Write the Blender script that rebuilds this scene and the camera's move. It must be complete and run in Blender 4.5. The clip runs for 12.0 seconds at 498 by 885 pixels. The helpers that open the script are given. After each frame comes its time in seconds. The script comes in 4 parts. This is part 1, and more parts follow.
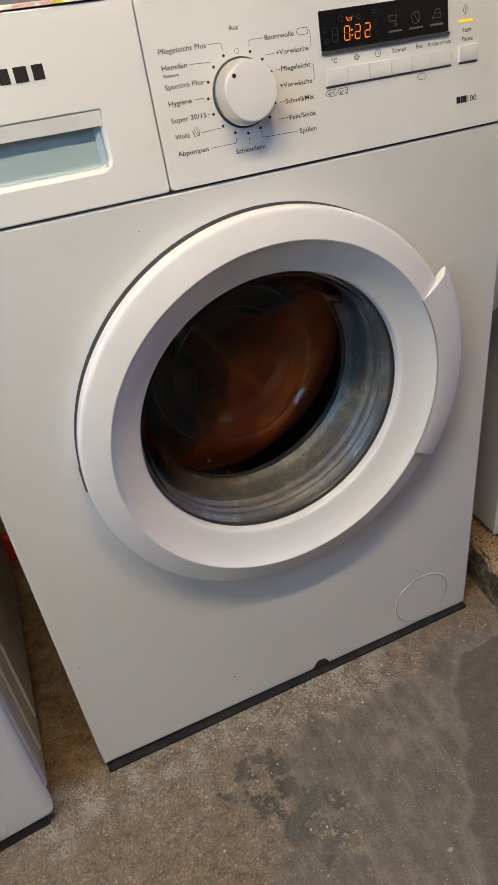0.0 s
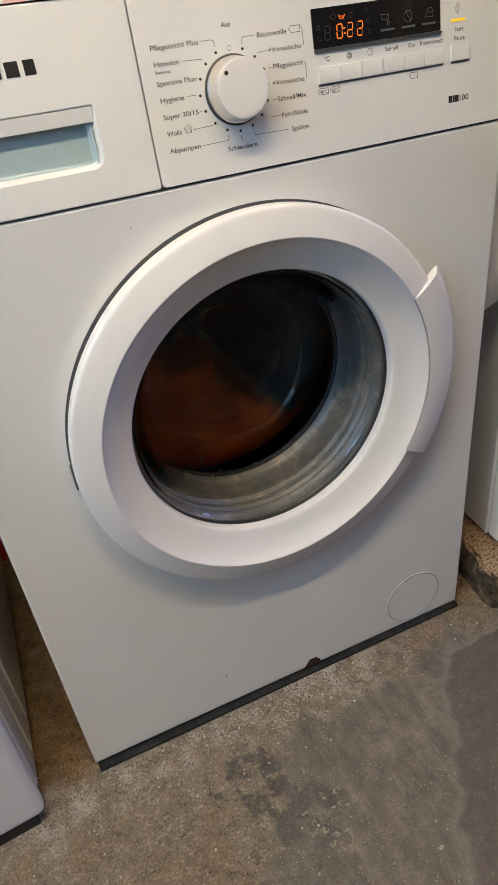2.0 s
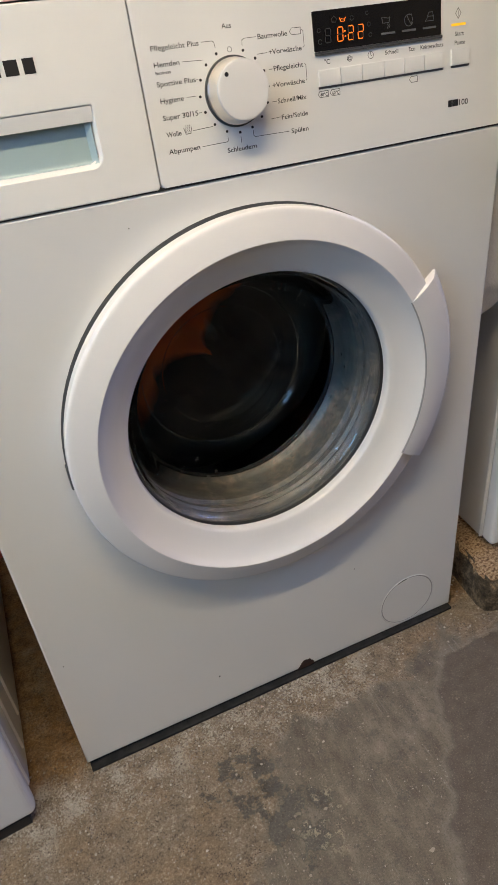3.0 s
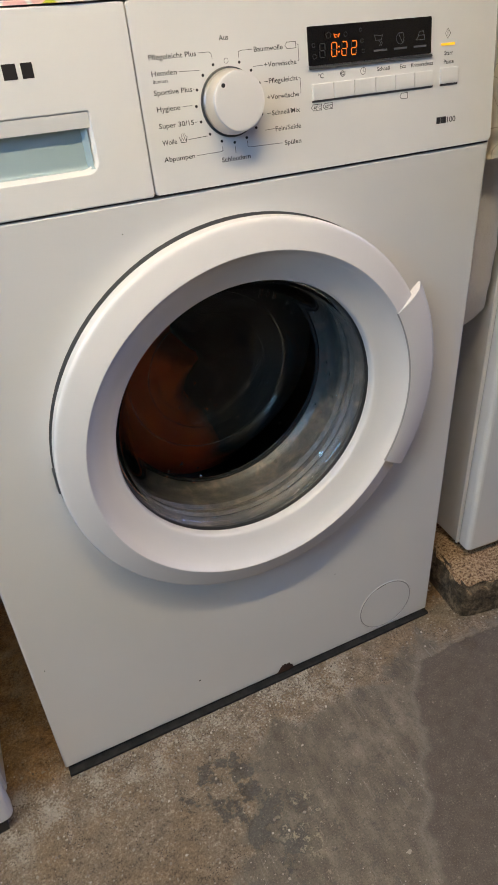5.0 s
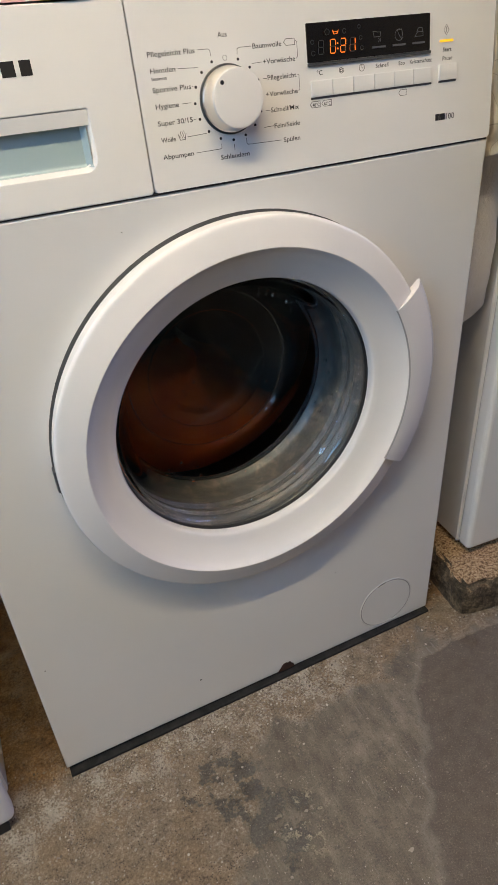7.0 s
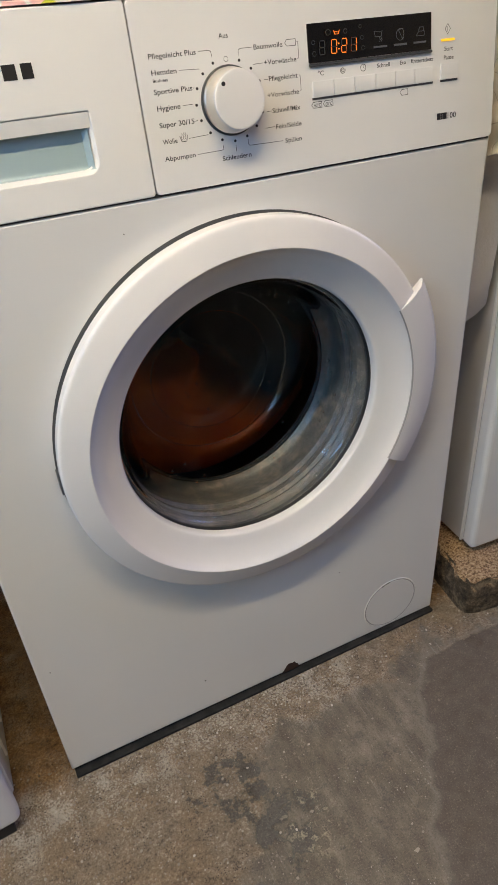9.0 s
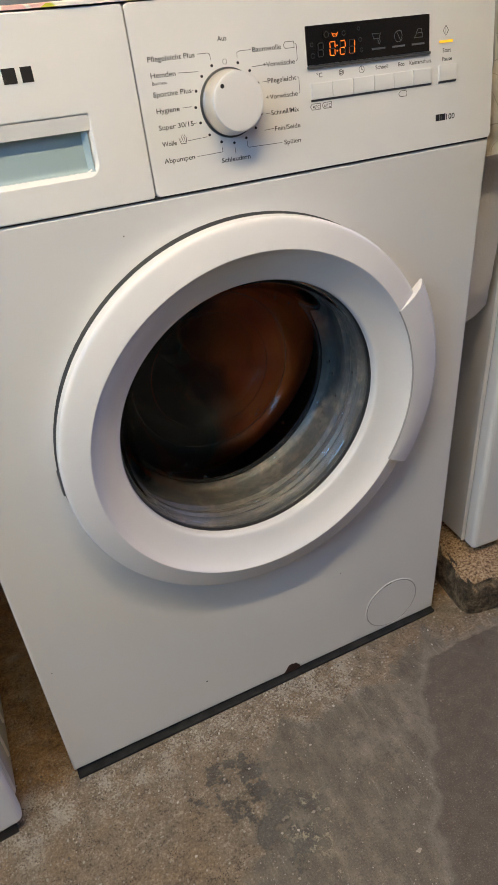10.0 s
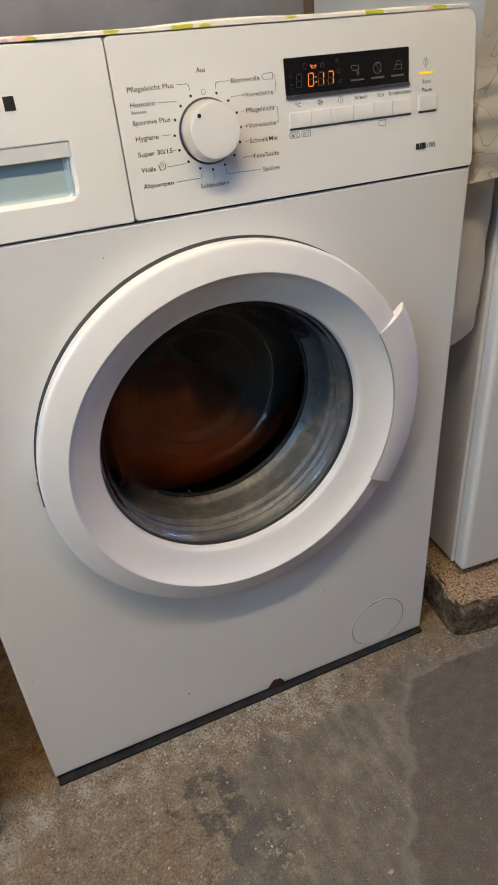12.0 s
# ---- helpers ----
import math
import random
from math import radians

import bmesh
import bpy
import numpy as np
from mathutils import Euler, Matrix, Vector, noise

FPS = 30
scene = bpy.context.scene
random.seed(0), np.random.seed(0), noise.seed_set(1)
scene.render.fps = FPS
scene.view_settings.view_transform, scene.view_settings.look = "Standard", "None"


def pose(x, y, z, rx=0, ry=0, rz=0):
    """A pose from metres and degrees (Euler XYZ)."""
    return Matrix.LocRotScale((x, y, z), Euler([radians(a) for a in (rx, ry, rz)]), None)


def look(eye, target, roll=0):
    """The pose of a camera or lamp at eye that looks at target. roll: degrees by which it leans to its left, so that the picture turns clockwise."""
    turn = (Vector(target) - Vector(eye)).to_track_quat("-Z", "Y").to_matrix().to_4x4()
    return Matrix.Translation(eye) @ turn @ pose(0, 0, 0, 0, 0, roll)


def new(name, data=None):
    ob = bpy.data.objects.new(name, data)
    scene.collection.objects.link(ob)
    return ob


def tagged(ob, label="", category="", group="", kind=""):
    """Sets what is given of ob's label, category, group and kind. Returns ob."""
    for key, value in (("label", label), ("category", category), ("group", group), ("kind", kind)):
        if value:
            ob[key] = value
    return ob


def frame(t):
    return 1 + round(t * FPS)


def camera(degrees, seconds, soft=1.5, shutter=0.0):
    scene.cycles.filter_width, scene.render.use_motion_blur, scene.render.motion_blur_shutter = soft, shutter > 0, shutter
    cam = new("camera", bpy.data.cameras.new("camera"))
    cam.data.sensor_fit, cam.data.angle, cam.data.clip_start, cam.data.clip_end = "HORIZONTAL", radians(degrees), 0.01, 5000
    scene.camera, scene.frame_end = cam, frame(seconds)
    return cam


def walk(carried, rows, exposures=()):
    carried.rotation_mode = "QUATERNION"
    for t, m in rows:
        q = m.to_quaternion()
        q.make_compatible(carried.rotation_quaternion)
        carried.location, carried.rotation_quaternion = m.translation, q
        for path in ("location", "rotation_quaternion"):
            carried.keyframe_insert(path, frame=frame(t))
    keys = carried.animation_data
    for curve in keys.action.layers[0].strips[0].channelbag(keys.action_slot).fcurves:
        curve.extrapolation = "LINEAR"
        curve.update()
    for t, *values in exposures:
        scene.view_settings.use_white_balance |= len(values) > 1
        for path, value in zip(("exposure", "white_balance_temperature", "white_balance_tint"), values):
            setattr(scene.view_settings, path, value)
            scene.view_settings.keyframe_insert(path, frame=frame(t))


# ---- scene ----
cam = camera(41.5, 12.0, shutter=0.7)
PATH = [
    (0, (-0.234, -0.572, 0.844), (0.324, 0.997, -0.264), -7.7),
    (0.5, (-0.234, -0.573, 0.844), (0.327, 0.997, -0.261), -7.4),
    (1, (-0.233, -0.573, 0.843), (0.327, 0.994, -0.267), -7.6),
    (1.5, (-0.232, -0.573, 0.843), (0.342, 0.988, -0.268), -7.4),
    (2, (-0.233, -0.573, 0.842), (0.343, 0.987, -0.268), -7.2),
    (2.5, (-0.234, -0.571, 0.843), (0.352, 0.984, -0.271), -6.7),
    (3, (-0.233, -0.571, 0.844), (0.356, 0.982, -0.27), -6.3),
    (4.8, (-0.243, -0.569, 0.852), (0.41, 0.962, -0.257), -4.0),
    (5, (-0.247, -0.568, 0.851), (0.418, 0.955, -0.261), -3.9),
    (5.5, (-0.248, -0.565, 0.852), (0.421, 0.951, -0.268), -4.0),
    (6, (-0.25, -0.566, 0.853), (0.426, 0.954, -0.259), -4.0),
    (6.5, (-0.251, -0.566, 0.85), (0.427, 0.954, -0.259), -3.8),
    (7, (-0.249, -0.567, 0.849), (0.421, 0.954, -0.264), -4.1),
    (9, (-0.249, -0.566, 0.85), (0.413, 0.958, -0.263), -4.6),
    (9.5, (-0.247, -0.568, 0.852), (0.418, 0.957, -0.258), -4.6),
    (10, (-0.248, -0.569, 0.85), (0.409, 0.961, -0.258), -4.9),
    (10.5, (-0.245, -0.569, 0.849), (0.402, 0.96, -0.265), -5.1),
    (11, (-0.25, -0.569, 0.847), (0.37, 0.966, -0.275), -5.5),
    (11.5, (-0.22, -0.58, 0.854), (0.398, 0.972, -0.247), -4.0),
    (12, (-0.212, -0.594, 0.859), (0.405, 0.976, -0.215), -4.4),
]
walk(cam, [(t, look(eye, target, roll)) for t, eye, target, roll in PATH])

# ---- light ----
world = bpy.data.worlds.new("world")
scene.world = world
world.use_nodes = True
wn = world.node_tree.nodes
sky = wn.new("ShaderNodeTexSky")
sky.sky_type = 'NISHITA'
sky.sun_disc = False
sky.sun_elevation, sky.sun_rotation = radians(35), radians(120)
wn["Background"].inputs[1].default_value = 0.1
world.node_tree.links.new(sky.outputs[0], wn["Background"].inputs[0])
scene.view_settings.exposure = 0.0

ROOM = (-1.5, 1.75, -2.3, 0.64, 2.2)      # x0, x1, y0, y1, height
LAMP_AT = (-0.48, -0.54, 1.84)            # warm fluorescent tube hung under the cellar ceiling
LAMP_POWER = 222.0
WINDOW_POWER = (12.0, 15.0)             # east, west
WINDOW_COLOUR = ((0.34, 0.46, 1.0), (0.30, 0.60, 1.0))
WIN = (-0.70, -0.02, 0.90, 1.65)          # y0, y1, z0, z1 of the window in the east wall
FILL_WIN = (-1.15, -0.35, 0.95, 1.75)        # the same for the west wall, an added opening for cool fill

WINDOWS = ((ROOM[1], WIN, 1), (ROOM[0], FILL_WIN, -1))
# the west lamp is added fill, it cools and brightens the left of the front
for (wx, (wa, wb, wc, wd), side), power, tone in zip(WINDOWS, WINDOW_POWER, WINDOW_COLOUR):
    window_fill_light = bpy.data.lights.new("window_fill_light", 'AREA')
    window_fill_light.shape = 'RECTANGLE'
    window_fill_light.size, window_fill_light.size_y = wb - wa - 0.1, wd - wc - 0.1
    window_fill_light.energy, window_fill_light.color = power, tone
    wl = new("window_fill_light", window_fill_light)
    wl.matrix_world = look((wx + 0.02 * side, (wa + wb) / 2, (wc + wd) / 2), (0.0, -0.3, 0.6))


# ---- materials ----
def nodes_of(name, rough=0.5, metal=0.0, coat=0.0):
    m = bpy.data.materials.new(name)
    m.use_nodes = True
    nt = m.node_tree
    b = nt.nodes["Principled BSDF"]
    b.inputs["Roughness"].default_value = rough
    b.inputs["Metallic"].default_value = metal
    b.inputs["Coat Weight"].default_value = coat
    return m, nt, b


def coords(nt):
    return nt.nodes.new("ShaderNodeTexCoord").outputs["Object"]


def noise_tex(nt, scale, detail=4.0, rough=0.55, vec=None, distort=0.0):
    n = nt.nodes.new("ShaderNodeTexNoise")
    n.inputs["Scale"].default_value, n.inputs["Detail"].default_value = scale, detail
    n.inputs["Roughness"].default_value, n.inputs["Distortion"].default_value = rough, distort
    nt.links.new(vec if vec else coords(nt), n.inputs["Vector"])
    return n.outputs["Fac"]


def ramp(nt, fac, stops):
    r = nt.nodes.new("ShaderNodeValToRGB")
    el = r.color_ramp.elements
    while len(el) < len(stops):
        el.new(0.5)
    for e, (p, c) in zip(el, stops):
        e.position = p
        e.color = (*c, 1) if len(c) == 3 else (c[0], c[0], c[0], 1)
    nt.links.new(fac, r.inputs[0])
    return r.outputs[0]


def mix(nt, fac, a, b):
    m = nt.nodes.new("ShaderNodeMix")
    m.data_type = 'RGBA'
    for sock, v in ((m.inputs["Factor"], fac), (m.inputs["A"], a), (m.inputs["B"], b)):
        if isinstance(v, (int, float)):
            sock.default_value = v
        elif isinstance(v, tuple):
            sock.default_value = (*v, 1)
        else:
            nt.links.new(v, sock)
    return m.outputs["Result"]


def calc(nt, op, a, b=0.0, c=0.0, clamp=False):
    m = nt.nodes.new("ShaderNodeMath")
    m.operation, m.use_clamp = op, clamp
    for sock, v in zip(m.inputs, (a, b, c)):
        if isinstance(v, (int, float)):
            sock.default_value = v
        else:
            nt.links.new(v, sock)
    return m.outputs[0]


def bump(nt, b, height, strength=0.3, dist=0.001):
    n = nt.nodes.new("ShaderNodeBump")
    n.inputs["Strength"].default_value, n.inputs["Distance"].default_value = strength, dist
    nt.links.new(height, n.inputs["Height"])
    nt.links.new(n.outputs[0], b.inputs["Normal"])


def plain(name, col, rough=0.4, metal=0.0, coat=0.0, vary=0.06, scale=40.0, relief=0.05, fine=300.0, wear=0.03):
    """A painted or moulded surface: base colour with slight blotches, fine grain in gloss and relief."""
    m, nt, b = nodes_of(name, rough, metal, coat)
    v = coords(nt)
    blot = noise_tex(nt, scale * 0.2, 3, vec=v)
    dark = tuple(c * (1 - vary) for c in col)
    nt.links.new(ramp(nt, blot, [(0.35, dark), (0.65, col)]), b.inputs["Base Color"])
    g = noise_tex(nt, fine, 2, vec=v)
    smear = noise_tex(nt, scale * 0.5, 5, vec=v)
    nt.links.new(calc(nt, 'MULTIPLY_ADD', smear, wear, rough - wear / 2), b.inputs["Roughness"])
    if relief:
        bump(nt, b, g, relief, 0.0004)
    return m


def glow(name, col, strength):
    m, nt, b = nodes_of(name, 0.5)
    b.inputs["Base Color"].default_value = (*[c * 0.3 for c in col], 1)
    b.inputs["Emission Color"].default_value = (*col, 1)
    b.inputs["Emission Strength"].default_value = strength
    return m


def glass_mat():
    m, nt, b = nodes_of("door_glass", 0.0)
    b.inputs["Base Color"].default_value = (0.93, 0.96, 0.96, 1)
    b.inputs["Transmission Weight"].default_value = 1.0
    b.inputs["IOR"].default_value = 1.33
    smear = noise_tex(nt, 26, 6)
    nt.links.new(ramp(nt, smear, [(0.5, (0.0,)), (0.85, (0.03,))]), b.inputs["Roughness"])
    return m


def enamel_mat():
    """White stove enamel on sheet steel, faintly wavy, with a few specks and rubbed spots."""
    m, nt, b = nodes_of("white_enamel", 0.3, coat=0.5)
    v = coords(nt)
    blot = noise_tex(nt, 5, 4, vec=v)
    base = ramp(nt, blot, [(0.3, (0.725, 0.725, 0.715)), (0.7, (0.75, 0.75, 0.74))])
    speck = noise_tex(nt, 75, 1, vec=v)
    nt.links.new(mix(nt, ramp(nt, speck, [(0.86, (0.0,)), (0.88, (1.0,))]), base, (0.22, 0.2, 0.18)), b.inputs["Base Color"])
    smear = noise_tex(nt, 9, 6, vec=v)
    nt.links.new(calc(nt, 'MULTIPLY_ADD', smear, 0.03, 0.23), b.inputs["Roughness"])
    peel = noise_tex(nt, 420, 2, vec=v)
    bump(nt, b, peel, 0.06, 0.0003)
    return m


def rubber_mat():
    m, nt, b = nodes_of("grey_rubber", 0.42)
    v = coords(nt)
    blot = noise_tex(nt, 60, 8, 0.7, vec=v)
    base = ramp(nt, blot, [(0.35, (0.034, 0.036, 0.039)), (0.52, (0.058, 0.054, 0.050)), (0.66, (0.150, 0.120, 0.095))])
    nt.links.new(base, b.inputs["Base Color"])
    bump(nt, b, noise_tex(nt, 160, 3, vec=v), 0.12, 0.0008)
    return m


def cloth_mat(name, a, c, rough=0.9):
    m, nt, b = nodes_of(name, rough)
    v = coords(nt)
    nt.links.new(ramp(nt, noise_tex(nt, 16, 5, vec=v), [(0.35, a), (0.65, c)]), b.inputs["Base Color"])
    bump(nt, b, noise_tex(nt, 260, 3, vec=v), 0.5, 0.002)
    return m


def print_cloth_mat():
    """White cotton with a scattered print in yellow green, pink and red."""
    m, nt, b = nodes_of("printed_cotton", 0.9)
    v = coords(nt)
    vo = nt.nodes.new("ShaderNodeTexVoronoi")
    vo.inputs["Scale"].default_value = 42
    nt.links.new(v, vo.inputs["Vector"])
    hue = ramp(nt, vo.outputs["Color"], [(0.0, (0.86, 0.83, 0.76)), (0.42, (0.86, 0.83, 0.76)), (0.45, (0.55, 0.55, 0.04)), (0.6, (0.6, 0.58, 0.05)),
                                         (0.63, (0.86, 0.82, 0.76)), (0.74, (0.84, 0.5, 0.47)), (0.82, (0.8, 0.2, 0.16))])
    hue.node.color_ramp.interpolation = 'CONSTANT'
    near = ramp(nt, vo.outputs["Distance"], [(0.40, (1.0,)), (0.46, (0.0,))])
    nt.links.new(mix(nt, near, (0.86, 0.83, 0.76), hue), b.inputs["Base Color"])
    bump(nt, b, noise_tex(nt, 300, 3, vec=v), 0.4, 0.001)
    return m


def lace_mat():
    """Greyish white sheer fabric with a woven leaf outline."""
    m, nt, b = nodes_of("patterned_curtain", 0.85)
    v = coords(nt)
    swirl = noise_tex(nt, 19, 1, vec=v, distort=1.1)
    line = ramp(nt, calc(nt, 'ABSOLUTE', calc(nt, 'SUBTRACT', calc(nt, 'FRACT', calc(nt, 'MULTIPLY', swirl, 5.0)), 0.5)), [(0.015, (0.7,)), (0.045, (0.0,))])
    base = ramp(nt, noise_tex(nt, 20, 4, vec=v), [(0.3, (0.62, 0.56, 0.46)), (0.7, (0.72, 0.66, 0.55))])
    nt.links.new(mix(nt, line, base, (0.36, 0.30, 0.22)), b.inputs["Base Color"])
    bump(nt, b, noise_tex(nt, 500, 2, vec=v), 0.4, 0.001)
    return m


def band(nt, value, lo, hi):
    """0 below lo, 1 above hi."""
    mr = nt.nodes.new("ShaderNodeMapRange")
    mr.interpolation_type = 'SMOOTHSTEP'
    nt.links.new(value, mr.inputs["Value"])
    mr.inputs["From Min"].default_value, mr.inputs["From Max"].default_value = lo, hi
    return mr.outputs["Result"]


def floor_mat():
    """Old cellar concrete: a coarse sandy screed with pale grit, a smoother grey skim coat and a browner one, worn through in dark blotches."""
    m, nt, b = nodes_of("cellar_concrete", 0.8)
    v = coords(nt)
    sep = nt.nodes.new("ShaderNodeSeparateXYZ")
    nt.links.new(v, sep.inputs[0])
    x, y = sep.outputs[0], sep.outputs[1]
    wob = calc(nt, 'MULTIPLY_ADD', noise_tex(nt, 9, 6, vec=v), 0.22, -0.11)
    wob2 = calc(nt, 'MULTIPLY_ADD', noise_tex(nt, 30, 5, vec=v), 0.10, -0.05)
    xw, yw = calc(nt, 'ADD', x, wob), calc(nt, 'ADD', y, wob)
    fine = noise_tex(nt, 420, 3, vec=v)
    mid = noise_tex(nt, 55, 6, 0.65, vec=v)
    big = noise_tex(nt, 4, 5, vec=v)
    # sandy screed
    grainy = calc(nt, 'ADD', calc(nt, 'MULTIPLY', mid, 0.4), calc(nt, 'MULTIPLY', noise_tex(nt, 260, 6, 0.8, vec=v), 0.6))
    sand = ramp(nt, grainy, [(0.38, (0.074, 0.053, 0.034)), (0.46, (0.208, 0.159, 0.108)), (0.54, (0.288, 0.230, 0.163)), (0.62, (0.52, 0.455, 0.36))])
    sand = mix(nt, ramp(nt, noise_tex(nt, 14, 5, 0.6, vec=v), [(0.46, (0.0,)), (0.60, (0.6,))]), sand, ramp(nt, grainy, [(0.38, (0.10, 0.064, 0.036)), (0.6, (0.33, 0.23, 0.13))]))

    def spots(scale, size, where, lo, hi, soft=0.06):
        """Grains of one size, only where a coarser noise lets them lie."""
        vo = nt.nodes.new("ShaderNodeTexVoronoi")
        vo.inputs["Scale"].default_value = scale
        nt.links.new(v, vo.inputs["Vector"])
        return calc(nt, 'MULTIPLY', ramp(nt, vo.outputs["Distance"], [(size, (1.0,)), (size + soft, (0.0,))]), ramp(nt, noise_tex(nt, where, 4, vec=v), [(lo, (0.0,)), (hi, (1.0,))]))

    sand = mix(nt, calc(nt, 'MULTIPLY', spots(210, 0.20, 24, 0.50, 0.58), 0.5), sand, (0.50, 0.46, 0.40))
    sand = mix(nt, spots(330, 0.22, 31, 0.50, 0.56), sand, (0.060, 0.045, 0.032))
    # smooth grey skim, scratched along y
    st = nt.nodes.new("ShaderNodeMapping")
    st.inputs["Scale"].default_value = (9, 2.2, 1)
    st.inputs["Rotation"].default_value = (0, 0, radians(-22))
    nt.links.new(v, st.inputs["Vector"])
    streak = calc(nt, 'ADD', calc(nt, 'MULTIPLY', noise_tex(nt, 5, 9, 0.75, vec=st.outputs[0]), 0.5), calc(nt, 'MULTIPLY', noise_tex(nt, 17, 9, 0.7, vec=v), 0.5))
    skim = ramp(nt, streak, [(0.38, (0.074, 0.060, 0.043)), (0.5, (0.150, 0.126, 0.094)), (0.62, (0.252, 0.216, 0.166))])
    sc = nt.nodes.new("ShaderNodeMapping")
    sc.inputs["Scale"].default_value = (300, 14, 1)
    sc.inputs["Rotation"].default_value = (0, 0, radians(-24))
    nt.links.new(v, sc.inputs["Vector"])
    scratch = calc(nt, 'MULTIPLY', ramp(nt, noise_tex(nt, 1.0, 3, vec=sc.outputs[0]), [(0.60, (0.0,)), (0.70, (0.55,))]), ramp(nt, noise_tex(nt, 11, 3, vec=v), [(0.46, (0.0,)), (0.58, (1.0,))]))
    skim = mix(nt, scratch, skim, (0.30, 0.285, 0.25))
    skim = mix(nt, ramp(nt, grainy, [(0.38, (0.8,)), (0.44, (0.0,)), (0.57, (0.0,)), (0.62, (0.7,))]), skim, sand)
    skim = mix(nt, calc(nt, 'MULTIPLY', ramp(nt, noise_tex(nt, 48, 8, 0.7, vec=v), [(0.56, (0.0,)), (0.60, (1.0,))]), 0.55), skim, (0.078, 0.072, 0.060))
    skim = mix(nt, calc(nt, 'MULTIPLY', spots(150, 0.12, 12, 0.52, 0.58, 0.03), 0.9), skim, (0.46, 0.43, 0.37))
    along = calc(nt, 'MULTIPLY_ADD', yw, -0.55, xw)
    skim_on = calc(nt, 'MULTIPLY', band(nt, calc(nt, 'ADD', along, wob2), -0.025, 0.005), band(nt, calc(nt, 'MULTIPLY', calc(nt, 'ADD', yw, wob2), -1.0), 0.045, 0.075))
    base = mix(nt, calc(nt, 'MULTIPLY', skim_on, 0.93), sand, skim)
    # browner, darker coat beyond a curved edge, with a pale worn lip along it
    edge = calc(nt, 'ADD', calc(nt, 'MULTIPLY_ADD', y, -0.66, x), calc(nt, 'ADD', calc(nt, 'MULTIPLY', wob2, 0.45), calc(nt, 'MULTIPLY', wob, 0.30)))
    inward = calc(nt, 'MULTIPLY', calc(nt, 'ADD', y, calc(nt, 'MULTIPLY', wob2, 0.25)), -1.0)
    brown_on = calc(nt, 'MULTIPLY', band(nt, edge, 0.268, 0.284), band(nt, inward, 0.074, 0.079))
    rim = calc(nt, 'MULTIPLY', calc(nt, 'MULTIPLY', band(nt, edge, 0.255, 0.272), band(nt, inward, 0.060, 0.074)), calc(nt, 'SUBTRACT', 1.0, brown_on))
    base = mix(nt, calc(nt, 'MULTIPLY', rim, 0.35), base, (0.26, 0.235, 0.20))
    brown = ramp(nt, mid, [(0.3, (0.086, 0.067, 0.049)), (0.7, (0.136, 0.109, 0.082))])
    brown = mix(nt, ramp(nt, grainy, [(0.38, (0.55,)), (0.44, (0.0,)), (0.58, (0.0,)), (0.64, (0.5,))]), brown, sand)
    brown = mix(nt, calc(nt, 'MULTIPLY', spots(120, 0.16, 16, 0.53, 0.60), 0.6), brown, (0.24, 0.205, 0.17))
    base = mix(nt, brown_on, base, brown)
    # dark worn patch with crisp, crumbly edges and a yellowish scuffed spot beside it
    def around(px, py, r0, r1):
        dx, dy = calc(nt, 'ADD', x, -px), calc(nt, 'ADD', y, -py)
        d = calc(nt, 'SQRT', calc(nt, 'ADD', calc(nt, 'MULTIPLY', dx, dx), calc(nt, 'MULTIPLY', dy, dy)))
        return calc(nt, 'SUBTRACT', 1.0, band(nt, calc(nt, 'ADD', d, calc(nt, 'MULTIPLY', wob, 0.3)), r0, r1))
    crumb = noise_tex(nt, 30, 10, 0.72, vec=v)
    patch = calc(nt, 'MAXIMUM', around(-0.115, -0.126, 0.020, 0.095), around(-0.075, -0.190, 0.020, 0.085))
    blotch = ramp(nt, calc(nt, 'MULTIPLY_ADD', patch, 0.27, calc(nt, 'MULTIPLY_ADD', crumb, 1.0, -0.26)), [(0.485, (0.0,)), (0.50, (1.0,))])
    flank = ramp(nt, calc(nt, 'MULTIPLY_ADD', patch, 0.27, calc(nt, 'MULTIPLY_ADD', crumb, 1.0, -0.26)), [(0.46, (0.0,)), (0.50, (0.6,))])
    base = mix(nt, calc(nt, 'MULTIPLY', flank, 0.5), base, (0.27, 0.21, 0.135))
    base = mix(nt, calc(nt, 'MULTIPLY', blotch, 0.8), base, ramp(nt, grainy, [(0.40, (0.040, 0.040, 0.034)), (0.60, (0.115, 0.112, 0.096))]))
    scuff = calc(nt, 'MULTIPLY', around(-0.045, -0.202, 0.01, 0.05), ramp(nt, noise_tex(nt, 60, 9, 0.75, vec=v), [(0.54, (0.0,)), (0.60, (1.0,))]))
    base = mix(nt, calc(nt, 'MULTIPLY', scuff, 0.8), base, (0.42, 0.37, 0.25))
    # pale limy crust along the appliance foot
    crust = calc(nt, 'MULTIPLY', calc(nt, 'MULTIPLY', calc(nt, 'SUBTRACT', 1.0, band(nt, calc(nt, 'MULTIPLY', yw, -1.0), 0.03, 0.10)), calc(nt, 'SUBTRACT', 1.0, band(nt, xw, 0.08, 0.18))), ramp(nt, calc(nt, 'ADD', calc(nt, 'MULTIPLY', noise_tex(nt, 26, 4, vec=v), 0.45), calc(nt, 'MULTIPLY', noise_tex(nt, 300, 4, 0.8, vec=v), 0.55)), [(0.500, (0.0,)), (0.55, (0.8,))]))
    base = mix(nt, crust, base, (0.52, 0.475, 0.395))
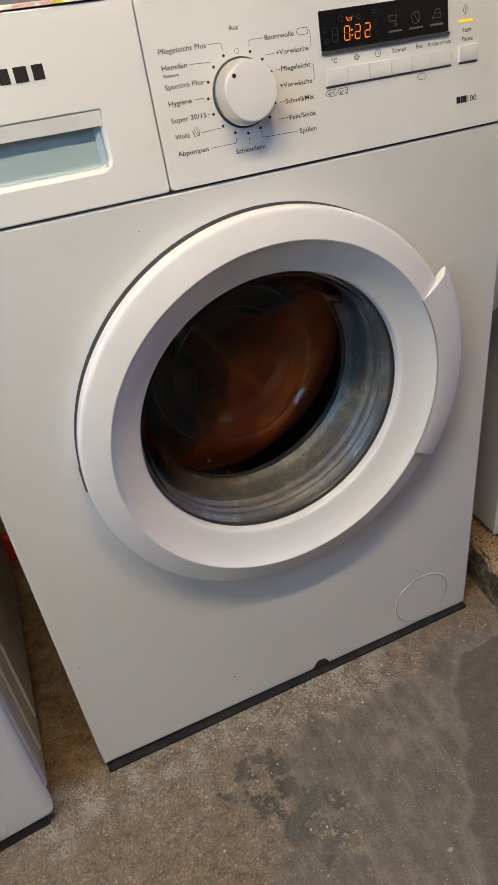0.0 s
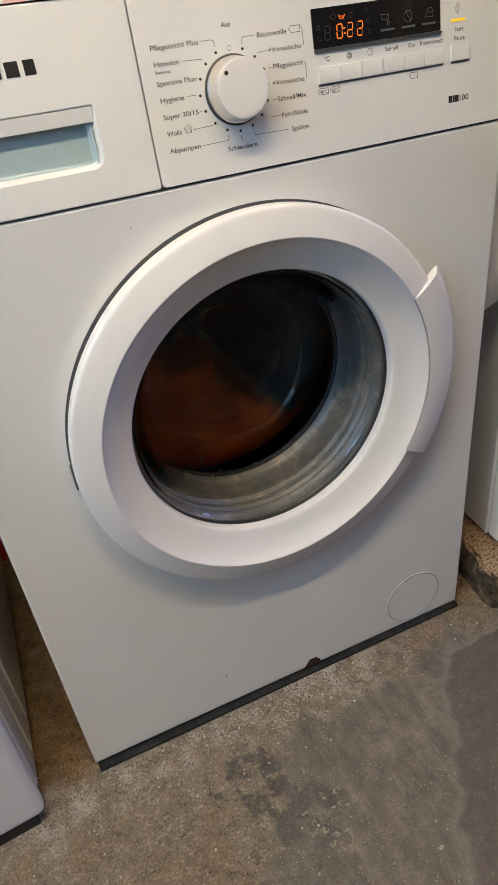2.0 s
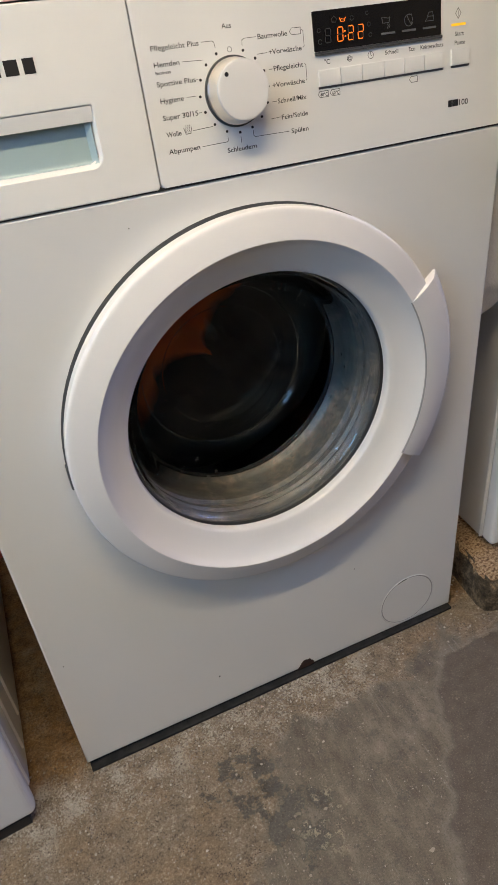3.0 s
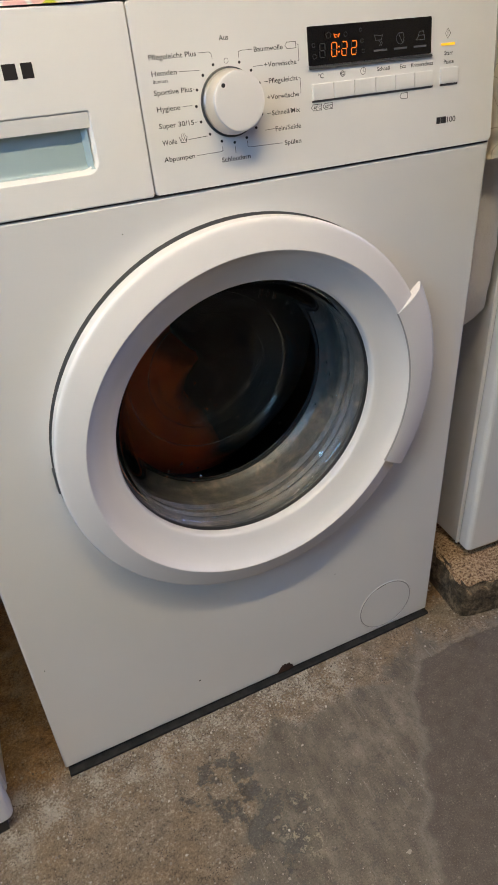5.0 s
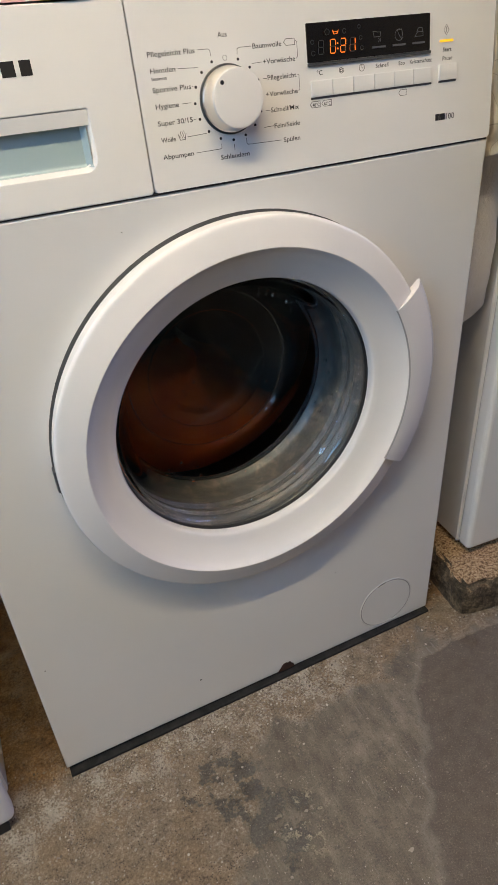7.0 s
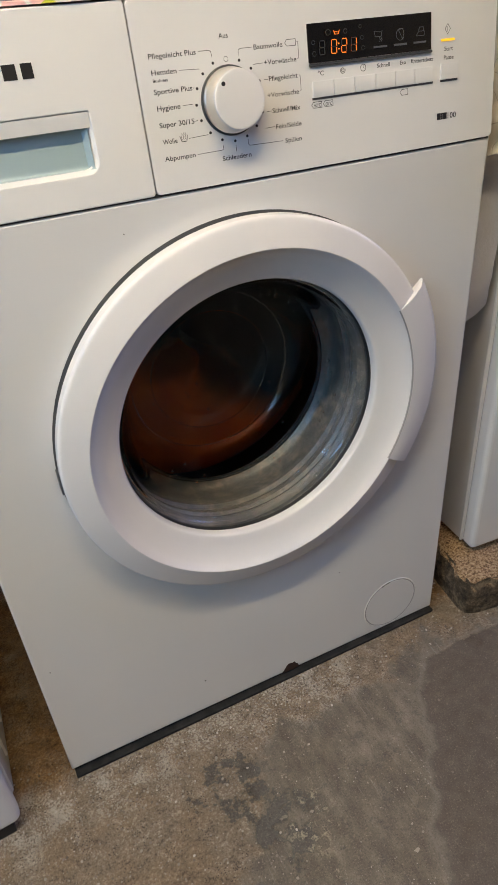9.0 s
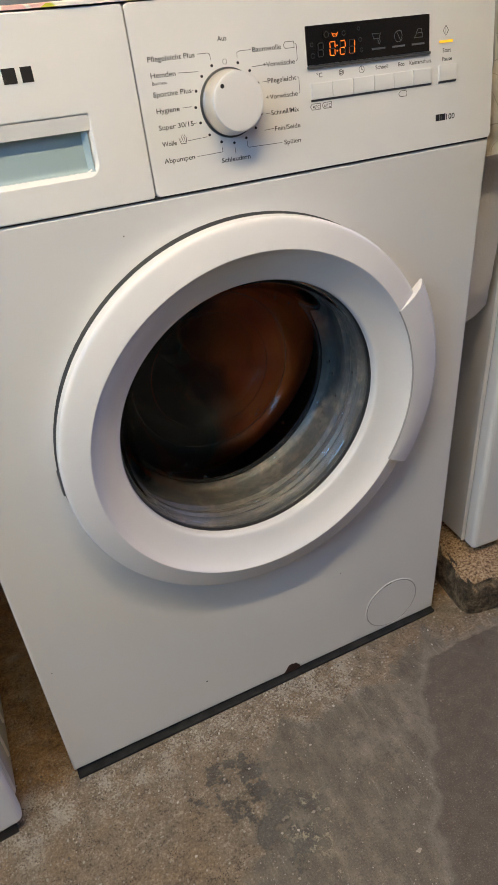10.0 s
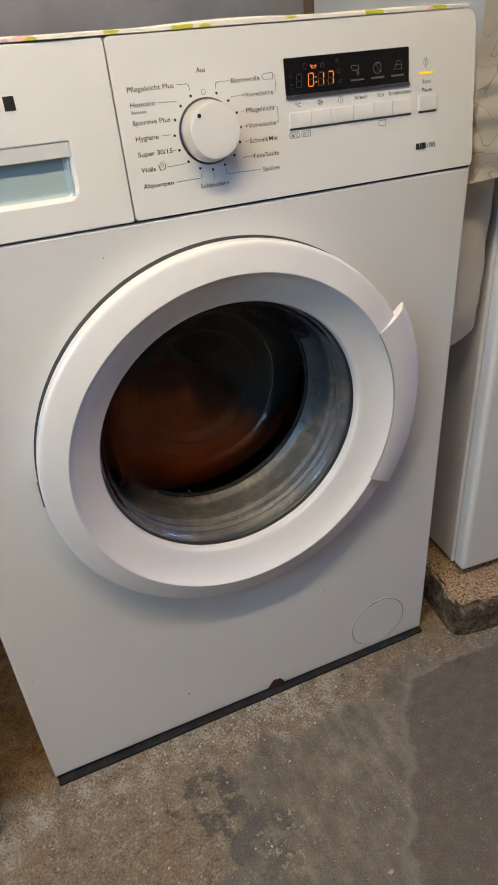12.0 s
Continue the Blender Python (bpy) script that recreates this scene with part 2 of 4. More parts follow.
    # rusty earth in the gaps behind the fronts
    rust = calc(nt, 'MULTIPLY', band(nt, calc(nt, 'ADD', y, calc(nt, 'MULTIPLY', wob2, 0.7)), -0.012, 0.02), ramp(nt, noise_tex(nt, 22, 5, vec=v), [(0.3, (0.35,)), (0.6, (0.9,))]))
    base = mix(nt, rust, base, ramp(nt, grainy, [(0.38, (0.055, 0.026, 0.010)), (0.5, (0.25, 0.130, 0.045)), (0.62, (0.46, 0.29, 0.13))]))
    base = mix(nt, calc(nt, 'MULTIPLY', big, 0.15), base, (0.11, 0.095, 0.08))
    # fine mineral grain over everything
    speckle = noise_tex(nt, 480, 3, 0.7, vec=v)
    base = mix(nt, ramp(nt, speckle, [(0.34, (0.55,)), (0.45, (0.0,))]), base, (0.045, 0.037, 0.028))
    base = mix(nt, ramp(nt, speckle, [(0.57, (0.0,)), (0.68, (0.32,))]), base, (0.44, 0.38, 0.30))
    nt.links.new(base, b.inputs["Base Color"])
    nt.links.new(mix(nt, skim_on, (0.9, 0.9, 0.9), (0.6, 0.6, 0.6)), b.inputs["Roughness"])
    rough_h = calc(nt, 'ADD', calc(nt, 'MULTIPLY', grainy, 1.6), calc(nt, 'MULTIPLY', fine, 0.5))
    h = calc(nt, 'MULTIPLY', rough_h, calc(nt, 'MULTIPLY_ADD', skim_on, -0.6, 1.0))
    h = calc(nt, 'MULTIPLY_ADD', brown_on, -0.5, h)
    h = calc(nt, 'MULTIPLY_ADD', blotch, -0.5, h)
    bump(nt, b, h, 0.8, 0.004)
    return m


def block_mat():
    """Crumbling concrete: darker brown sides with pits, paler sandy tone on faces that look up."""
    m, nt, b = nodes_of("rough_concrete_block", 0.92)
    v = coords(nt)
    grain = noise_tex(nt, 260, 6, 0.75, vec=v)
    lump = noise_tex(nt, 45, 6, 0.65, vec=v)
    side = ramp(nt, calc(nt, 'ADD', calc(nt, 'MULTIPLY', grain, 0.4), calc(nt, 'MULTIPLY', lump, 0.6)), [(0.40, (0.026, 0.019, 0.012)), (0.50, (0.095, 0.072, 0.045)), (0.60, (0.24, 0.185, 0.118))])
    speckle = ramp(nt, grain, [(0.40, (0.10, 0.055, 0.026)), (0.49, (0.36, 0.23, 0.12)), (0.60, (0.58, 0.43, 0.27))])
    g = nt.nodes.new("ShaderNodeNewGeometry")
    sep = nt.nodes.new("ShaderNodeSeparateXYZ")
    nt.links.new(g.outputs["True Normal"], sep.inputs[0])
    upward = band(nt, calc(nt, 'ADD', sep.outputs[2], calc(nt, 'MULTIPLY_ADD', lump, 0.8, -0.4)), 0.45, 0.75)
    nt.links.new(mix(nt, upward, side, speckle), b.inputs["Base Color"])
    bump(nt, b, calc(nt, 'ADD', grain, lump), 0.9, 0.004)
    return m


def wall_mat(name, a, c):
    m, nt, b = nodes_of(name, 0.9)
    v = coords(nt)
    nt.links.new(ramp(nt, noise_tex(nt, 3, 6, vec=v), [(0.3, a), (0.7, c)]), b.inputs["Base Color"])
    bump(nt, b, noise_tex(nt, 60, 6, vec=v), 0.5, 0.004)
    return m


def chip_mat():
    m, nt, b = nodes_of("stone_chips", 0.85)
    g = nt.nodes.new("ShaderNodeNewGeometry")
    nt.links.new(ramp(nt, g.outputs["Random Per Island"], [(0.0, (0.13, 0.10, 0.075)), (0.45, (0.24, 0.20, 0.16)), (0.75, (0.34, 0.30, 0.245)), (0.94, (0.48, 0.43, 0.36)), (0.996, (0.56, 0.51, 0.44)), (0.9985, (0.45, 0.10, 0.06))]),
                b.inputs["Base Color"])
    return m


ENAMEL = enamel_mat()
PLASTIC = plain("white_plastic", (0.74, 0.74, 0.73), 0.28, vary=0.03, relief=0.08, fine=700)
RING = plain("white_door_plastic", (0.76, 0.75, 0.75), 0.26, coat=0.0, vary=0.03, relief=0.03)
KNOB = plain("silver_white_knob", (0.74, 0.73, 0.72), 0.3, vary=0.02, relief=0.03)
CHROME = plain("satin_chrome", (0.84, 0.80, 0.74), 0.30, metal=1.0, vary=0.05, relief=0.0)
DARK = plain("black_parts_and_shade", (0.015, 0.015, 0.016), 0.6)
DARKGREY = plain("dark_grey_plastic_and_shade", (0.055, 0.058, 0.06), 0.4)
BLACKGLASS = plain("black_display_window", (0.008, 0.008, 0.009), 0.25, relief=0.0)
INK = plain("grey_print", (0.022, 0.022, 0.024), 0.6, relief=0.0)
BLACKINK = plain("black_print", (0.012, 0.012, 0.013), 0.5, relief=0.0)
DIMINK = plain("unlit_symbol", (0.10, 0.10, 0.10), 0.5, relief=0.0)
DIMSEG = plain("unlit_segment", (0.028, 0.03, 0.03), 0.5, relief=0.0)
LIT = glow("lit_orange_segment", (1.0, 0.20, 0.012), 1.35)
YELLOW = glow("lit_yellow_lamp", (1.0, 0.52, 0.02), 1.1)
POCKET = plain("pale_blue_drawer_plastic", (0.33, 0.43, 0.455), 0.3, vary=0.04)
GLASS = glass_mat()
RUBBER = rubber_mat()
LIP = plain("black_rubber_lip", (0.02, 0.021, 0.023), 0.16, relief=0.0)
STEEL = plain("drum_steel", (0.35, 0.36, 0.37), 0.3, metal=1.0)
ORANGE = cloth_mat("orange_cotton", (0.60, 0.082, 0.0015), (0.76, 0.140, 0.003))
NAVY = cloth_mat("dark_navy_cotton", (0.009, 0.012, 0.014), (0.024, 0.031, 0.036))
SACK = cloth_mat("grey_white_cotton", (0.64, 0.63, 0.65), (0.72, 0.71, 0.73))
PRINT = print_cloth_mat()
LACE = lace_mat()
FLOOR = floor_mat()
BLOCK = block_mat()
WALL = wall_mat("cream_distemper", (0.34, 0.27, 0.17), (0.44, 0.36, 0.24))
WALLGREY = wall_mat("grey_render", (0.12, 0.12, 0.125), (0.24, 0.24, 0.25))
WALLDARK = wall_mat("dark_render", (0.035, 0.035, 0.037), (0.06, 0.06, 0.062))
WALLWARM = wall_mat("yellow_distemper", (0.50, 0.37, 0.17), (0.60, 0.46, 0.24))
CEIL = wall_mat("ceiling_limewash", (0.34, 0.32, 0.28), (0.42, 0.40, 0.36))
CHIPS = chip_mat()
RUST = plain("rusty_steel", (0.055, 0.022, 0.012), 0.9, vary=0.6, scale=200, relief=0.4)
PLINTH = plain("dark_mottled_plinth", (0.016, 0.015, 0.014), 0.9, vary=0.75, scale=400, relief=0.6, fine=250)
GROOVE = plain("grey_groove", (0.33, 0.33, 0.33), 0.5, relief=0.0)
RED = plain("red_plastic", (0.6, 0.03, 0.012), 0.4)
GREYFRONT = plain("pale_grey_enamel", (0.70, 0.72, 0.75), 0.3, coat=0.2, vary=0.04)
WOOD = plain("brown_board", (0.16, 0.10, 0.06), 0.6, vary=0.3, scale=60)
SIDE = plain("grey_side_sheet", (0.56, 0.56, 0.56), 0.25, coat=0.2, vary=0.06)
BULB = glow("warm_bulb", (1.0, 0.805, 0.535), 1.0)


# ---- mesh helpers ----
def part(name, bm, material, parent, label="", m=None, smooth=True, flat=3e-4):
    """Links a bmesh as one mesh object under a thing or part (parent may be None)."""
    bmesh.ops.recalc_face_normals(bm, faces=bm.faces[:])
    me = bpy.data.meshes.new(name)
    bm.to_mesh(me)
    bm.free()
    for mt in (material if isinstance(material, (list, tuple)) else [material]):
        me.materials.append(mt)
    if smooth:
        me.shade_smooth()
        me.set_sharp_from_angle(angle=radians(32))
        for p in me.polygons:
            if p.area > flat:
                p.use_smooth = False
    ob = new(name, me)
    if parent:
        ob.parent = parent
    if m is not None:
        ob.matrix_basis = m
    if label:
        ob["label"] = label
    return ob


def thing(name, label, category, at=(0, 0, 0), group="", kind=""):
    ob = new(name)
    ob.empty_display_size = 0.05
    ob.location = at
    return tagged(ob, label, category, group, kind)


def box(x0, x1, y0, y1, z0, z1, bevel=0.0, segs=2, bm=None):
    bm = bm or bmesh.new()
    r = bmesh.ops.create_cube(bm, size=1.0)
    for v in r["verts"]:
        v.co = Vector((x0 + (v.co.x + 0.5) * (x1 - x0), y0 + (v.co.y + 0.5) * (y1 - y0), z0 + (v.co.z + 0.5) * (z1 - z0)))
    if bevel:
        es = {e for v in r["verts"] for e in v.link_edges}
        bmesh.ops.bevel(bm, geom=list(es), offset=bevel, segments=segs, profile=0.5, affect='EDGES')
    return bm


def lathe(profile, segs=96, a0=0.0, a1=360.0, closed=False, bm=None):
    """Turns (radius, y) points round the y axis. Angles: 0 along x, 90 along z."""
    bm = bm or bmesh.new()
    full = abs(a1 - a0) >= 359.9
    n = segs if full else segs + 1
    rings = []
    for i in range(n):
        a = radians(a0 + (a1 - a0) * i / segs)
        rings.append([bm.verts.new((r * math.cos(a), y, r * math.sin(a))) for r, y in profile])
    k = len(profile)
    for i in range(segs):
        p, q = rings[i], rings[(i + 1) % n]
        for j in range(k if closed else k - 1):
            bm.faces.new((p[j], p[(j + 1) % k], q[(j + 1) % k], q[j]))
    if closed and not full:
        bm.faces.new(rings[0])
        bm.faces.new(rings[-1][::-1])
    bmesh.ops.remove_doubles(bm, verts=bm.verts[:], dist=1e-6)
    return bm


def smooth_profile(pts, per=6):
    """A Catmull-Rom curve through the points of a profile."""
    out = []
    p = [pts[0]] + list(pts) + [pts[-1]]
    for i in range(1, len(p) - 2):
        for s in range(per):
            t = s / per
            out.append(tuple(0.5 * (2 * b + (c - a) * t + (2 * a - 5 * b + 4 * c - d) * t * t + (3 * b - a - 3 * c + d) * t ** 3)
                             for a, b, c, d in zip(p[i - 1], p[i], p[i + 1], p[i + 2])))
    return out + [pts[-1]]


def prism(loop, z0, z1, hole=None, bm=None, bevel=0.0):
    """A plate with the outline loop (x, y), from z0 to z1, with an optional hole of as many points."""
    bm = bm or bmesh.new()

    def ring(pts, z):
        return [bm.verts.new((x, y, z)) for x, y in pts]

    n = len(loop)
    rows = [ring(loop, z0), ring(loop, z1)]
    for a, b in zip(rows, rows[1:]):
        for i in range(n):
            bm.faces.new((a[i], a[(i + 1) % n], b[(i + 1) % n], b[i]))
    if hole:
        h0, h1 = ring(hole, z0), ring(hole, z1)
        for i in range(n):
            j = (i + 1) % n
            bm.faces.new((rows[-1][i], rows[-1][j], h1[j], h1[i]))
            bm.faces.new((rows[0][i], h0[i], h0[j], rows[0][j]))
            bm.faces.new((h0[i], h1[i], h1[j], h0[j]))
    else:
        cap = bm.faces.new(rows[-1])
        bm.faces.new(rows[0][::-1])
        if bevel:
            bmesh.ops.bevel(bm, geom=list(cap.edges), offset=bevel, segments=3, profile=0.5, affect='EDGES')
    return bm


def rounded_rect(x0, x1, y0, y1, r, per=6):
    """Counterclockwise outline; r is one radius or four (from lower right, counterclockwise)."""
    rs = r if isinstance(r, (tuple, list)) else (r,) * 4
    pts = []
    for (cx, cy, a), q in zip(((x1, y0, -90), (x1, y1, 0), (x0, y1, 90), (x0, y0, 180)), rs):
        ox, oy = cx + (-q if cx == x1 else q), cy + (q if cy == y0 else -q)
        for i in range(per + 1):
            b = radians(a + 90 * i / per)
            pts.append((ox + q * math.cos(b), oy + q * math.sin(b)))
    return pts


def stroke(pts, w, n=0.0, h=0.00008, bm=None, closed=False):
    """A thin raised line of width w along (u, v) points."""
    bm = bm or bmesh.new()
    pts = [Vector(p) for p in pts]
    segs = list(zip(pts, pts[1:] + ([pts[0]] if closed else [])))
    for a, b in segs if closed else segs[:len(pts) - 1]:
        d = (b - a)
        if d.length < 1e-7:
            continue
        d.normalize()
        s, e = Vector((-d.y, d.x)) * w / 2, d * w * 0.4
        q = [a - e - s, b + e - s, b + e + s, a - e + s]
        lo = [bm.verts.new((p.x, p.y, n)) for p in q]
        hi = [bm.verts.new((p.x, p.y, n + h)) for p in q]
        bm.faces.new(hi)
        for i in range(4):
            bm.faces.new((lo[i], lo[(i + 1) % 4], hi[(i + 1) % 4], hi[i]))
    return bm


def arc(cx, cy, r, a0, a1, n=14):
    return [(cx + r * math.cos(radians(a0 + (a1 - a0) * i / n)), cy + r * math.sin(radians(a0 + (a1 - a0) * i / n))) for i in range(n + 1)]


def lettering(text, u, v, width, size, material, parent, n=0.00006, name="lettering", centre=False):
    """Printed words from (u, v), the left end of the base line (or its middle), fitted to a width."""
    cu = bpy.data.curves.new(name, 'FONT')
    cu.body, cu.size, cu.extrude, cu.resolution_u, cu.offset = text, 1.0, 0.0, 3, 0.010
    ob = bpy.data.objects.new(name, cu)
    scene.collection.objects.link(ob)
    dg = bpy.context.evaluated_depsgraph_get()
    me = bpy.data.meshes.new_from_object(ob.evaluated_get(dg))
    bpy.data.objects.remove(ob)
    bpy.data.curves.remove(cu)
    xs = [p.co.x for p in me.vertices]
    lo, hi = min(xs), max(xs)
    k = width / (hi - lo)
    for p in me.vertices:
        p.co = Vector(((p.co.x - lo) * k + u - (width / 2 if centre else 0), p.co.y * size + v, n))
    me.materials.clear()
    me.materials.append(material)
    me.name = name
    o = new(name, me)
    o.parent = parent
    return o


# ---- room ----
def build_room():
    x0, x1, y0, y1, h = ROOM
    bm = bmesh.new()
    bmesh.ops.create_grid(bm, x_segments=2, y_segments=2, size=0.5)
    for v in bm.verts:
        v.co = Vector((x0 - 0.1 + (v.co.x + 0.5) * (x1 - x0 + 0.2), y0 - 0.1 + (v.co.y + 0.5) * (y1 - y0 + 0.2), 0))
    r = bmesh.ops.extrude_face_region(bm, geom=bm.faces[:])
    for v in r["geom"]:
        if isinstance(v, bmesh.types.BMVert):
            v.co.z = -0.08
    tagged(part("floor", bm, FLOOR, None, "worn grey brown cellar concrete floor with grit", smooth=False), category="floor", kind="structure")
    tagged(part("wall_north", box(x0 - 0.12, x1 + 0.12, y1, y1 + 0.12, 0, h), WALLGREY, None, "dark grey rendered cellar wall", smooth=False), category="wall", kind="structure")
    # the south wall is never in view, its dark render dims reflections in the glass
    tagged(part("wall_south", box(x0 - 0.12, x1 + 0.12, y0 - 0.12, y0, 0, h), WALLDARK, None, "unseen rendered wall, darkened to dim reflections", smooth=False), category="wall", kind="structure")
    for nm, mt, lab, (wx, (wa, wb, wc, wd), side) in zip(("wall_east", "wall_west"), (WALLWARM, WALL), ("yellowish distempered cellar wall with a window opening", "unseen cream distempered cellar wall with an opening added for fill light"), WINDOWS):
        bm = prism([(y0, 0), (y1, 0), (y1, h), (y0, h)], 0, 0.12, hole=[(wa, wc), (wb, wc), (wb, wd), (wa, wd)])
        for v in bm.verts:
            v.co = Vector((wx + side * v.co.z, v.co.x, v.co.y))
        tagged(part(nm, bm, mt, None, lab, smooth=False), category="wall", kind="structure")
    tagged(part("ceiling", box(x0 - 0.12, x1 + 0.12, y0 - 0.12, y1 + 0.12, h, h + 0.1), CEIL, None, "limewashed cellar ceiling", smooth=False), category="ceiling", kind="structure")
    # both out of view, the west one only added as an opening for the fill
    for nm, (wx, (wa, wb, wc, wd), side) in zip(("window_1", "fill_window"), WINDOWS):
        w = thing(nm, "small white framed window, out of view", "window", kind="structure")
        bm = prism([(wa, wc), (wb, wc), (wb, wd), (wa, wd)], 0.05, 0.09, hole=[(wa + 0.05, wc + 0.05), (wb - 0.05, wc + 0.05), (wb - 0.05, wd - 0.05), (wa + 0.05, wd - 0.05)])
        for v in bm.verts:
            v.co = Vector((wx + side * v.co.z, v.co.x, v.co.y))
        part("window_frame", bm, PLASTIC, w, smooth=False)
    # fluorescent batten on two rods
    lx, ly, lz = LAMP_AT
    lamp = thing("ceiling_lamp", "fluorescent tube in a white batten under the ceiling", "lamp", at=(lx, ly, h))
    part("batten", box(-0.62, 0.62, -0.03, 0.03, lz - h + 0.035, lz - h + 0.075, 0.006), PLASTIC, lamp)
    for sx in (-0.45, 0.45):
        part("rod", box(sx - 0.006, sx + 0.006, -0.006, 0.006, lz - h + 0.075, 0.0), CHROME, lamp)
    for sx in (-0.605, 0.605):
        part("tube_socket", box(sx - 0.008, sx + 0.008, -0.012, 0.012, lz - h - 0.015, lz - h + 0.036, 0.003), PLASTIC, lamp)
    BULB.node_tree.nodes["Principled BSDF"].inputs["Emission Strength"].default_value = LAMP_POWER
    part("tube", lathe([(0.013, -0.597), (0.013, 0.597)], 20), BULB, lamp, m=pose(0, 0, lz - h, 0, 0, 90))


# ---- washing machine ----
LEANBACK = 6.84
PANEL = pose(0.0013, -0.001, 0.7163, 90 - LEANBACK) @ Matrix.Diagonal((1.0053, 1.0053, 1.0053, 1.0))
DOOR_C = (0.006, 0.0, 0.470)


def rect_ray(a, x0, x1, z0, z1, cx, cz):
    dx, dz = math.cos(a), math.sin(a)
    k = min([(x1 - cx) / dx if dx > 0 else (x0 - cx) / dx if dx < 0 else 9e9, (z1 - cz) / dz if dz > 0 else (z0 - cz) / dz if dz < 0 else 9e9])
    return (cx + k * dx, cz + k * dz)


def build_machine():
    wm = thing("washing_machine", "white front-loading washing machine spinning orange and dark laundry", "washing machine")
    # casing
    bm = box(-0.297, 0.297, 0.033, 0.56, 0.014, 0.84, 0.004)
    bmesh.ops.delete(bm, geom=[f for f in bm.faces if f.calc_center_median().y < 0.036 and abs(f.normal.y) > 0.9], context='FACES')
    part("casing", bm, ENAMEL, wm)
    part("worktop", box(-0.296, 0.296, 0.0315, 0.57, 0.842, 0.858, 0.004), PLASTIC, wm)
    part("dark_foot_strip", box(-0.296, 0.297, -0.0085, 0.05, 0.0, 0.0048, 0.0012), PLINTH, wm, "dark mottled plinth strip")
    for sx, sy in ((-0.25, 0.06), (0.25, 0.06), (-0.25, 0.5), (0.25, 0.5)):
        part("foot", lathe([(0.0, 0.0), (0.02, 0.0), (0.02, 0.008), (0.008, 0.01), (0.008, 0.014), (0, 0.014)], 16), DARK, wm, m=pose(sx, sy, 0, 90, 0, 0) @ pose(0, 0, 0))
    # front sheet with the door opening
    x0, x1, z0, z1 = -0.299, 0.299, 0.0108, 0.7155
    cx, cz = DOOR_C[0], DOOR_C[2]
    n = 128
    angs = [2 * math.pi * i / n for i in range(n)]
    for px, pz in ((x0, z0), (x1, z0), (x1, z1), (x0, z1)):
        a = math.atan2(pz - cz, px - cx) % (2 * math.pi)
        i = min(range(n), key=lambda k: abs(angs[k] - a))
        angs[i] = a
    outer = [rect_ray(a, x0, x1, z0, z1, cx, cz) for a in angs]
    outer = [(px, pz - 0.0055 * (px - x0) / (x1 - x0) if pz < 0.013 else pz) for px, pz in outer]      # the lower edge runs down to the right
    inner = [(cx + 0.2 * math.cos(a), cz + 0.2 * math.sin(a)) for a in angs]
    bm = prism(outer, -0.032, 0.0, hole=inner)
    bm.normal_update()
    es = [e for e in bm.edges if all(abs(v.co.z) < 1e-6 for v in e.verts) and all(math.hypot(v.co.x - cx, v.co.y - cz) > 0.22 for v in e.verts) and len(e.link_faces) == 2 and abs(e.link_faces[0].normal.dot(e.link_faces[1].normal)) < 0.5]
    bmesh.ops.bevel(bm, geom=es, offset=0.003, segments=3, profile=0.5, affect='EDGES')
    front = part("front_sheet", bm, ENAMEL, wm, m=pose(0, 0, 0, 90))
    # dark grey ring laid on the sheet for the shade in the gap round the door
    part("door_gap_shade", lathe([(0.205, 0.0), (0.2189, -0.0005), (0.2189, 0.0008), (0.205, 0.001)], 96, closed=True), DARKGREY, wm, m=pose(cx, 0, cz))
    # service cover
    sx, sz, sr = 0.2141, 0.0586, 0.0462
    cover = part("service_cover", lathe([(0.0, -0.0006), (sr - 0.008, -0.0006), (sr - 0.0035, -0.0006), (sr - 0.003, -0.0006), (sr - 0.0012, -0.0004), (sr - 0.0012, 0.0)], 64), ENAMEL, wm, m=pose(sx, 0, sz))
    part("cover_groove", lathe([(sr - 0.0012, -0.0003), (sr + 0.0004, -0.0003), (sr + 0.0004, 0.001), (sr - 0.0012, 0.001)], 64, closed=True), GROOVE, cover)
    part("cover_rim", lathe([(sr + 0.0004, 0.0), (sr + 0.0007, -0.0007), (sr + 0.0016, -0.0007), (sr + 0.0022, 0.0)], 64), ENAMEL, cover)
    part("cover_slot", stroke(arc(0, 0, sr, 95, 112, 6), 0.0022, 0.0, 0.0006), DARK, cover, m=pose(0, 0, 0, 90))
    # chipped corner at the lower edge, rusted through
    lp = [(0.020, 0.0088), (0.024, 0.0130), (0.0285, 0.0205), (0.031, 0.0232), (0.0355, 0.0240), (0.0385, 0.0222), (0.0425, 0.0232), (0.0450, 0.0180), (0.0475, 0.0165), (0.050, 0.0088), (0.040, 0.0075), (0.030, 0.0080)]
    part("rust_chip", prism(lp, 0.0, 0.0006), RUST, wm, "rusted through chip in the lower edge", m=pose(0, 0, 0, 90))
    for px, pz, r in ((-0.283, 0.207, 0.0008), (-0.105, 0.690, 0.0006), (-0.098, 0.070, 0.0014), (0.12, 0.17, 0.0008)):
        part("paint_nick", prism(arc(px, pz, r, 0, 330, 6), 0.0, 0.0003), DIMINK, wm, m=pose(0, 0, 0, 90))
    build_door(wm)
    build_panel(wm)
    return wm


